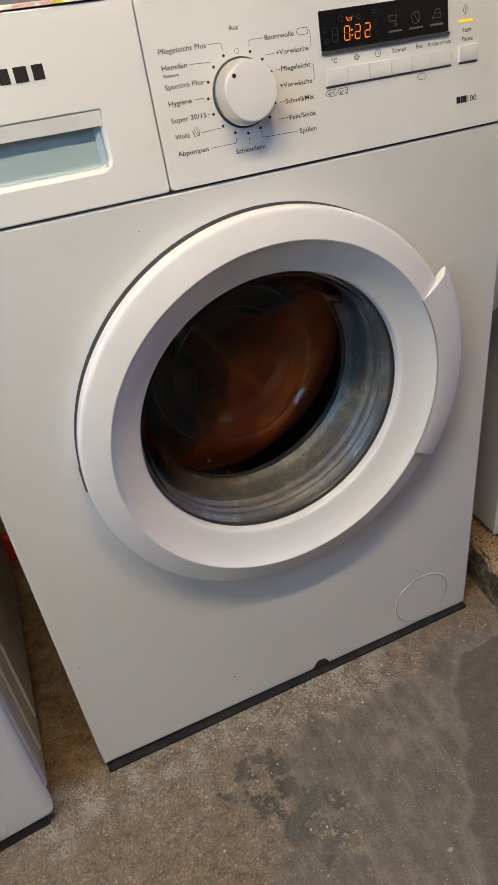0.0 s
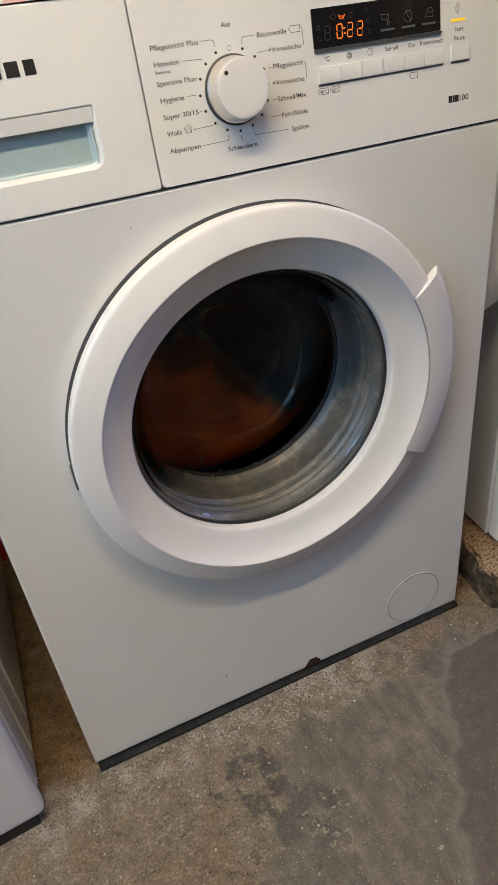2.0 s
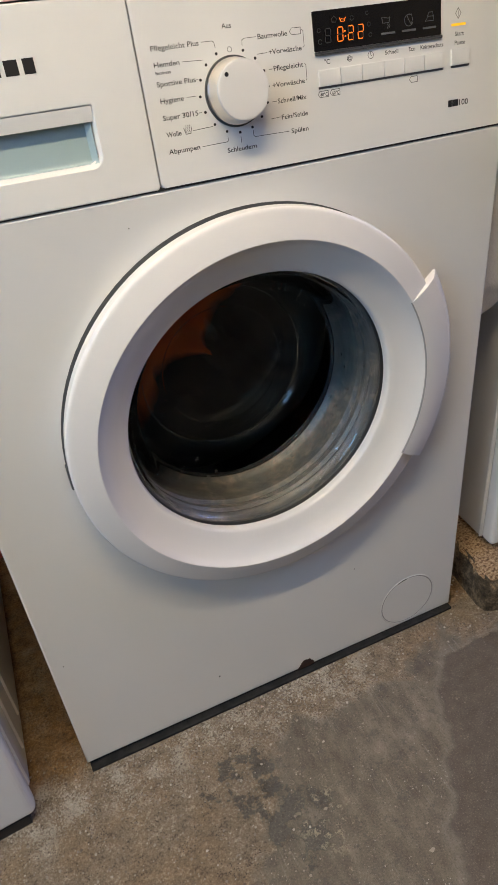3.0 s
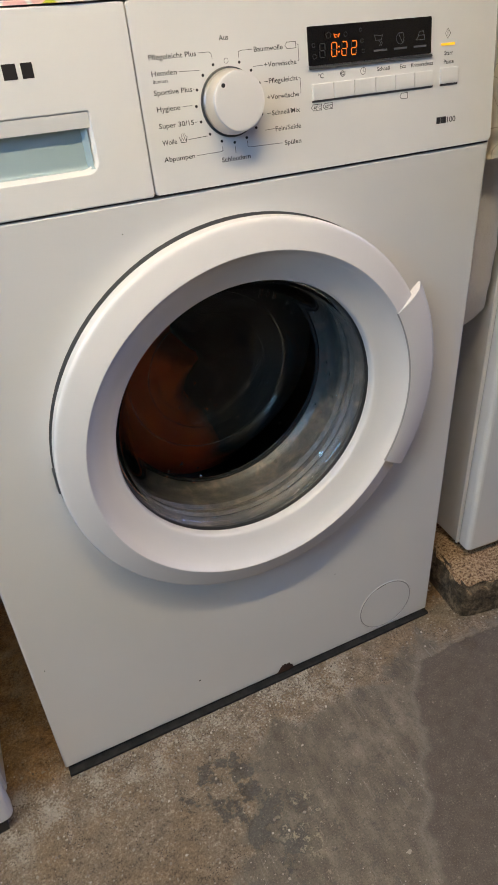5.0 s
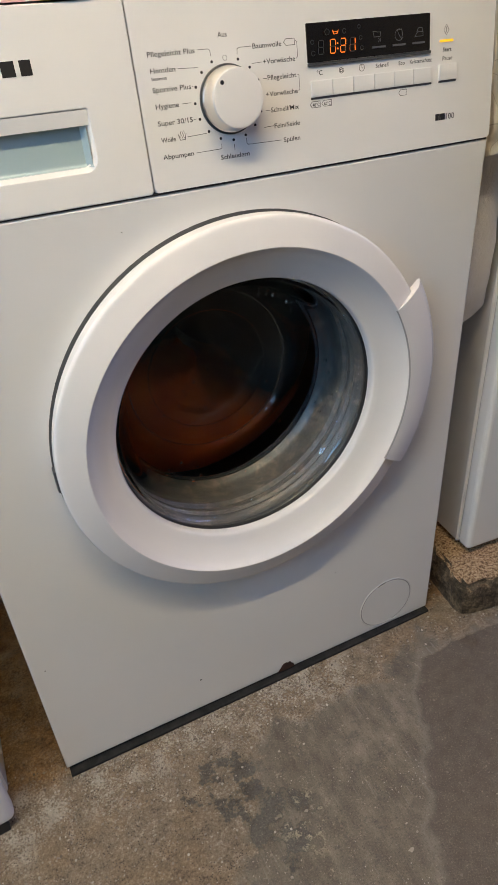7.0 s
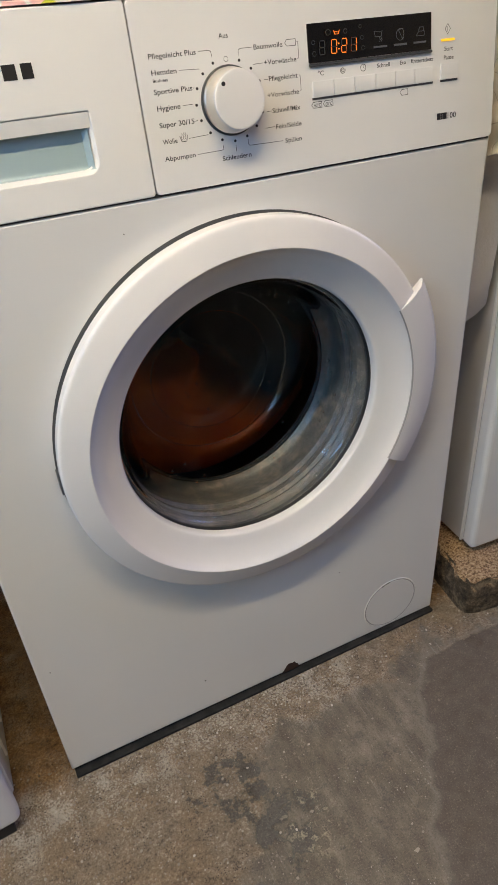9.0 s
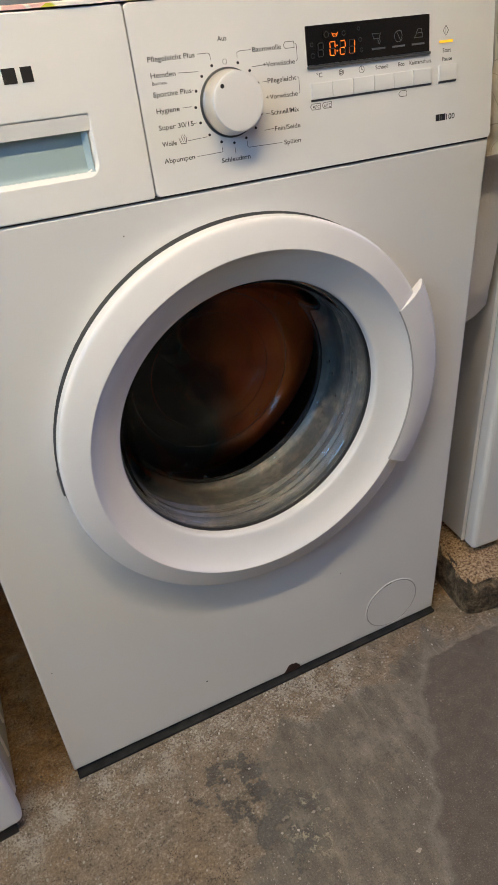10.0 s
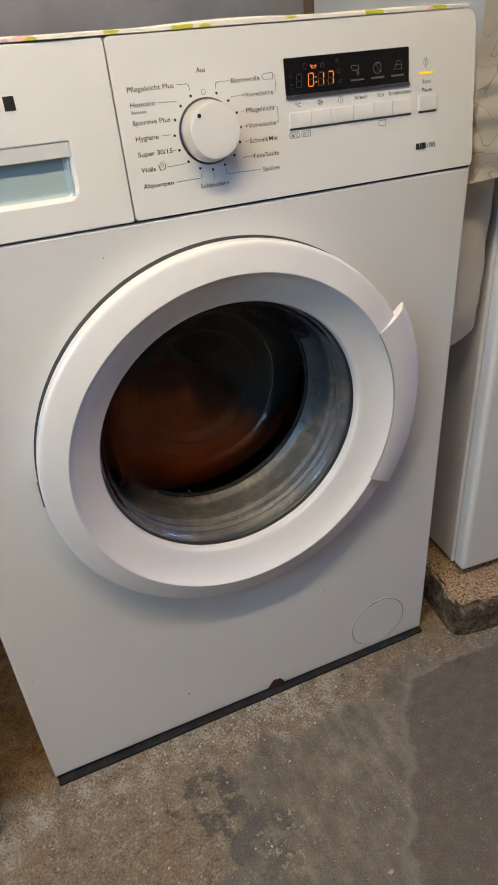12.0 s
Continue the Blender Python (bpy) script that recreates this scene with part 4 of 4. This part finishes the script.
def build_drum(wm):
    cx, _, cz = DOOR_C
    prof = [(0.150, 0.006), (0.160, 0.000), (0.236, 0.006), (0.240, 0.012), (0.240, 0.34), (0.20, 0.36), (0.0005, 0.37)]
    drum = part("drum", lathe(prof, 96), STEEL, wm, "stainless steel washing drum", m=pose(cx, DRUM_Y, cz))
    for a in (30, 150, 270):
        bm = box(0.0, 0.05, 0.03, 0.32, -0.02, 0.02, 0.012, 3)
        part("paddle", bm, STEEL, drum, m=pose(0.19 * math.cos(radians(a)), 0, 0.19 * math.sin(radians(a)), 0, -a, 0))
    MOVING["drum"] = [drum]


def laundry(name, label, material, a0, a1, r0, r1, y0, y1, seed):
    """A wad of wet cloth pressed outwards against the drum: an arched body with deep folds, thinning out at its ends."""
    cx, _, cz = DOOR_C
    rng = random.Random(seed)
    off = Vector((rng.uniform(0, 50), rng.uniform(0, 50), rng.uniform(0, 50)))
    bm = bmesh.new()
    na, nc = 90, 40
    rings = []
    for i in range(na + 1):
        s = i / na
        a = radians(a0 + (a1 - a0) * s)
        taper = max(0.02, math.sin(math.pi * s)) ** 0.45
        rm = r1 - (r1 - r0) * taper
        ym, yh = y0 + (1 - taper) * 0.05, y1
        ring = []
        for j in range(nc):
            b = 2 * math.pi * j / nc
            cb, sb = math.cos(b), math.sin(b)
            r = (rm + r1) / 2 + (r1 - rm) / 2 * math.copysign(abs(cb) ** 0.7, cb)
            y = (ym + yh) / 2 + (yh - ym) / 2 * math.copysign(abs(sb) ** 0.7, sb)
            r *= 0.76 + 0.24 * min(1.0, max(0.0, (y - y0) / 0.12))
            p = Vector((r * math.cos(a), y, r * math.sin(a)))
            f = noise.noise(p * 14 + off) * 0.022 + noise.noise(p * 34 + off) * 0.010
            if cb < 0.8:
                p.x -= f * math.cos(a) * 1.1
                p.z -= f * math.sin(a) * 1.1
                p.y -= f * 0.9
            ring.append(bm.verts.new(p))
        rings.append(ring)
    for p, q in zip(rings, rings[1:]):
        for j in range(nc):
            bm.faces.new((p[j], p[(j + 1) % nc], q[(j + 1) % nc], q[j]))
    bm.faces.new(rings[0])
    bm.faces.new(rings[-1][::-1])
    ob = part(name, bm, material, None, m=pose(cx, DRUM_Y, cz))
    tagged(ob, label, "laundry")
    MOVING["laundry"].append(ob)


# ---- neighbours, plinth, cloths ----
def build_right_appliance():
    # concrete block it stands on
    random.seed(3)
    bm = box(0, 0.62, 0, 0.40, 0, 0.070)
    bmesh.ops.subdivide_edges(bm, edges=[e for e in bm.edges if abs((e.verts[0].co - e.verts[1].co).z) < 1e-6], cuts=70, use_grid_fill=True)
    bmesh.ops.subdivide_edges(bm, edges=[e for e in bm.edges if abs((e.verts[0].co - e.verts[1].co).z) > 0.05], cuts=9, use_grid_fill=True)
    for v in bm.verts:
        p = v.co.copy()
        n1 = noise.noise(p * 26) * 0.004 + noise.noise(p * 75) * 0.0022 + noise.noise(p * 160) * 0.002
        near = max(0.0, 1 - min(p.x, p.y) / 0.014)
        if p.z > 0.066:
            v.co.z += n1 * 0.8 - near * (0.004 + 0.009 * abs(noise.noise(p * 40)))
        if p.z > 0.001:
            up = max(0.0, (p.z - 0.045) / 0.025)
            if p.x < 0.001:
                v.co.x += n1 * 1.5 + 0.006 * up
            if p.y < 0.001:
                v.co.y += n1 * 1.5 + 0.006 * up
        # broken-off upright corner
        c = max(0.0, 1 - (p.x + p.y) / 0.022)
        v.co.x += 0.006 * c
        v.co.y += 0.006 * c
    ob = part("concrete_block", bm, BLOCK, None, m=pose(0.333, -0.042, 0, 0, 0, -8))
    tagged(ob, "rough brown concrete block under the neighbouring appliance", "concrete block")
    ap = thing("dryer", "white appliance with a grey side sheet standing on a concrete block", "dryer", at=(0.379, 0.008, 0.071))
    ap.rotation_euler = (0, 0, radians(-4))
    part("front_panel", box(0.0, 0.596, 0.0, 0.028, 0.012, 0.84, 0.008, 4), ENAMEL, ap)
    part("side_sheet", box(0.002, 0.594, 0.0315, 0.56, 0.010, 0.83, 0.002), SIDE, ap)
    part("edge_strip", box(-0.0008, 0.006, 0.0284, 0.0312, 0.012, 0.835, 0.0006), ENAMEL, ap)
    part("base", box(0.012, 0.58, 0.02, 0.54, 0.0, 0.012), DARK, ap)


def build_left_appliance():
    ap = thing("tumble_dryer", "white appliance with glossy grey side beside the washing machine", "dryer", at=(-0.369, -0.041, 0.0))
    ap.rotation_euler = (0, 0, radians(-1))
    part("front_panel", box(-0.596, 0.0, 0.0, 0.03, 0.019, 0.845, 0.010, 5), GREYFRONT, ap, m=pose(0, 0, 0, 0, 0, 6))
    # black strip stands in for the shade under the front panel
    part("dark_foot_strip", box(-0.590, -0.012, 0.004, 0.028, 0.0, 0.0185), DARK, ap, m=pose(0, 0, 0, 0, 0, 6))
    part("side_sheet", box(-0.560, -0.003, 0.034, 0.50, 0.028, 0.84, 0.004), SIDE, ap)
    for y in (0.075, 0.13):
        part("side_rib", box(-0.005, 0.0, y, y + 0.014, 0.05, 0.80, 0.002), SIDE, ap)
    part("base", box(-0.55, -0.010, 0.02, 0.49, 0.0, 0.028), DARK, ap)
    part("service_flap", prism(rounded_rect(-0.175, -0.056, 0.030, 0.075, 0.016), -0.002, 0.0012, bevel=0.0008), GREYFRONT, ap, m=pose(0, 0, 0, 0, 0, 6) @ pose(0, 0, 0, 90))


def build_cloths():
    # printed cotton cloth folded on the worktop
    bm = bmesh.new()
    nx, ny = 90, 16
    lay = []
    for k in (0, 1):
        g = []
        for i in range(nx + 1):
            row = []
            for j in range(ny + 1):
                x = -0.297 + 0.588 * i / nx
                y = 0.016 + 0.50 * (j / ny) ** 1.5
                e = noise.noise(Vector((x * 9, y * 9, 3.0)))
                y2 = y + (0.004 * noise.noise(Vector((x * 14, 0, 8))) if j == 0 else 0)
                thick = 0.0032 + 0.002 * max(0, noise.noise(Vector((x * 7, 1.0, 0)))) + 0.0028 * max(0, e)
                if j == 0:
                    thick *= 0.75
                row.append(bm.verts.new((x, y2, 0.8584 + (thick if k else 0))))
            g.append(row)
        lay.append(g)
    for k in (0, 1):
        for i in range(nx):
            for j in range(ny):
                g = lay[k]
                bm.faces.new((g[i][j], g[i + 1][j], g[i + 1][j + 1], g[i][j + 1]))
    for i in range(nx):
        bm.faces.new((lay[0][i][0], lay[0][i + 1][0], lay[1][i + 1][0], lay[1][i][0]))
        bm.faces.new((lay[0][i][ny], lay[0][i + 1][ny], lay[1][i + 1][ny], lay[1][i][ny]))
    for i in (0, nx):
        for j in range(ny):
            bm.faces.new((lay[0][i][j], lay[0][i][j + 1], lay[1][i][j + 1], lay[1][i][j]))
    tagged(part("table_cloth", bm, PRINT, None), "white cotton cloth printed yellow and pink, folded on the machine", "cloth")

    # patterned curtain hanging in the gap beside the machine
    bm = bmesh.new()
    nu, nz = 80, 120
    g = []
    for i in range(nu + 1):
        row = []
        for j in range(nz + 1):
            s, t = i / nu, j / nz
            x = 0.3035 + 0.51 * s
            z = 0.694 + 0.64 * t + 0.010 * math.sin(9 * s)
            fold = 0.012 * math.sin(34 * s + 2 * noise.noise(Vector((s * 3, t * 2, 0)))) * (0.4 + 0.6 * t) + 0.012 * noise.noise(Vector((s * 8, t * 8, 5)))
            if t < 0.25:
                fold += 0.008 * math.sin(110 * t + 9 * s + 3 * noise.noise(Vector((s * 9, t * 9, 2)))) * (1 - t * 4)
            row.append(bm.verts.new((x, 0.010 - 0.060 * min(1.0, s / 0.2) + fold * min(1.0, 0.35 + 4 * s), z)))
        g.append(row)
    for i in range(nu):
        for j in range(nz):
            bm.faces.new((g[i][j], g[i + 1][j], g[i + 1][j + 1], g[i][j + 1]))
    r = bmesh.ops.solidify(bm, geom=bm.faces[:], thickness=0.002)
    tagged(part("patterned_curtain", bm, LACE, None), "beige patterned curtain hanging over the neighbouring appliance", "curtain")

    # grey sack hanging in the gap below it
    bm = bmesh.new()
    nu, nz = 26, 40
    rings = []
    for j in range(nz + 1):
        t = j / nz
        z = 0.478 + 0.262 * t
        w = 0.0350 * min(1.0, 0.45 + 2.6 * math.sqrt(t)) + 0.0004 * noise.noise(Vector((0, t * 6, 2)))
        d = 0.05 * (0.4 + 0.6 * min(1, t * 5))
        rings.append([bm.verts.new((0.304 + w + w * math.cos(a) + 0.003 * noise.noise(Vector((a, t * 9, 1))), 0.048 + 0.40 * d * math.sin(a), z + 0.01 * math.cos(a) * (1 - t)))
                      for a in (2 * math.pi * i / nu for i in range(nu))])
    for p, q in zip(rings, rings[1:]):
        for i in range(nu):
            bm.faces.new((p[i], p[(i + 1) % nu], q[(i + 1) % nu], q[i]))
    bm.faces.new(rings[0])
    bm.faces.new(rings[-1][::-1])
    tagged(part("cloth_sack", bm, SACK, None), "limp grey white sack hanging between the appliances", "sack")

    # red cap on the floor far back in the gap
    bm = lathe(smooth_profile([(0.0002, 0.0), (0.019, 0.0), (0.021, 0.004), (0.018, 0.034), (0.012, 0.050), (0.0002, 0.053)], 3), 24)
    tagged(part("red_bottle", bm, RED, None, m=pose(-0.363, 0.52, 0.0, 90)), "small red plastic bottle on the floor between the appliances", "bottle")
    # brown board leaning at the back wall
    tagged(part("wooden_board", box(0.43, 0.86, 0.60, 0.625, 0.0, 1.5, 0.003), WOOD, None), "brown wooden board against the back wall", "board")


def build_chips():
    """Loose grit and flakes on the concrete in front of the appliances."""
    random.seed(21)
    bm = bmesh.new()
    for i in range(5200):
        x, y = random.uniform(-0.45, 0.42), -0.45 + 0.5 * random.random() ** 0.5
        if i > 3200:      # a dense drift of crumbs along the foot of the machine
            x, y = random.triangular(-0.34, 0.14, 0.03), -0.004 - abs(random.gauss(0, 0.034))
        smooth_zone = x - 0.55 * y > 0.06 and y < -0.06
        if smooth_zone and i <= 3200 and random.random() < 0.9:
            continue
        if y > -0.005 and -0.3 < x < 0.3:
            continue
        s = random.choice((0.0005, 0.0006, 0.0007, 0.0008, 0.001, 0.0012, 0.0019))
        n = 5
        a0 = random.uniform(0, 6.28)
        top = [bm.verts.new((x + s * random.uniform(0.6, 1.1) * math.cos(a0 + 6.283 * k / n), y + s * random.uniform(0.5, 1.1) * math.sin(a0 + 6.283 * k / n), s * random.uniform(0.3, 0.7))) for k in range(n)]
        bot = [bm.verts.new((x + 1.25 * (v.co.x - x), y + 1.25 * (v.co.y - y), -0.0003)) for v in top]
        bm.faces.new(top)
        for k in range(n):
            bm.faces.new((bot[k], bot[(k + 1) % n], top[(k + 1) % n], top[k]))
    # three larger pale flakes
    for x, y, s in ((0.046, -0.289, 0.0042), (-0.041, -0.192, 0.003), (0.06, -0.262, 0.002), (0.10, -0.06, 0.002)):
        top = [bm.verts.new((x + s * random.uniform(0.5, 1.2) * math.cos(6.283 * k / 7), y + 0.6 * s * random.uniform(0.5, 1.2) * math.sin(6.283 * k / 7), 0.0012)) for k in range(7)]
        bot = [bm.verts.new((v.co.x, v.co.y, -0.0003)) for v in top]
        bm.faces.new(top)
        for k in range(7):
            bm.faces.new((bot[k], bot[(k + 1) % 7], top[(k + 1) % 7], top[k]))
    tagged(part("stone_chips", bm, CHIPS, None, smooth=False), "pale grit and flakes on the concrete floor", "grit", kind="stuff")


# ---- motion of drum, laundry and digits ----
# seconds at which the orange wad passes the right-hand side, one for each turn
TURNS = [-0.7, 0.1, 0.88, 1.6, 2.21, 2.79, 3.34, 3.86, 4.32, 4.76, 5.19, 5.6, 6.0, 6.39, 6.75, 7.12, 7.47, 7.81, 8.14, 8.47, 8.8, 9.1, 9.41, 9.7, 10.0, 10.3, 10.6, 10.9, 11.2, 11.5, 11.8, 12.1]
DIGIT_CHANGES = (5.4, 10.15)


def spin(t):
    return float(np.interp(t, TURNS, [360.0 * i for i in range(len(TURNS))])) % 360.0


def motions():
    cx, _, cz = DOOR_C
    times = [i / FPS for i in range(361)]
    rows = [(t, pose(cx, DRUM_Y, cz, 0, -spin(t), 0)) for t in times]
    for ob in MOVING["drum"] + MOVING["laundry"]:
        walk(ob, rows)
    for ob, (x, y, r), states in MOVING["segments"]:
        def at(angle):
            return pose(x, y, 0.0016, 0, 0, r) @ pose(0, 0, 0, angle, 0, 0)
        angle = 0 if states[0] else 180
        seg_rows = [(0.0, at(angle))]
        for t, s in zip(DIGIT_CHANGES, states[1:]):
            goal = 0 if s else 180
            if goal != angle:
                seg_rows += [(t + k / FPS, at(angle + (goal - angle) * k / 3)) for k in range(4)]
                angle = goal
        seg_rows.append((12.0, at(angle)))
        walk(ob, seg_rows)

    def face(angle):
        return pose(0.1055, 0.1067, 0.0014) @ pose(0, 0, 0, angle, 0, 0)
    blink_rows, angle = [(0.0, face(180))], 180
    for second in range(12):
        for off, goal in ((0.30, 0), (0.82, 180)):
            blink_rows += [(second + off + k / FPS, face(angle + (goal - angle) * k / 3)) for k in range(4)]
            angle = goal
    blink_rows.append((12.0, face(180)))
    walk(MOVING["blink"], blink_rows)


MOVING = {"laundry": []}
build_room()
machine = build_machine()
build_drum(machine)
laundry("orange_laundry", "wet orange cotton laundry pressed against the drum", ORANGE, -78, 78, 0.0, 0.232, 0.036, 0.30, 1)
laundry("dark_laundry", "wet dark navy laundry pressed against the drum", NAVY, 58, 200, 0.02, 0.232, 0.042, 0.30, 2)
laundry("dark_laundry", "wet dark navy laundry pressed against the drum", NAVY, 170, 305, 0.03, 0.232, 0.045, 0.30, 7)
build_right_appliance()
build_left_appliance()
build_cloths()
build_chips()
motions()
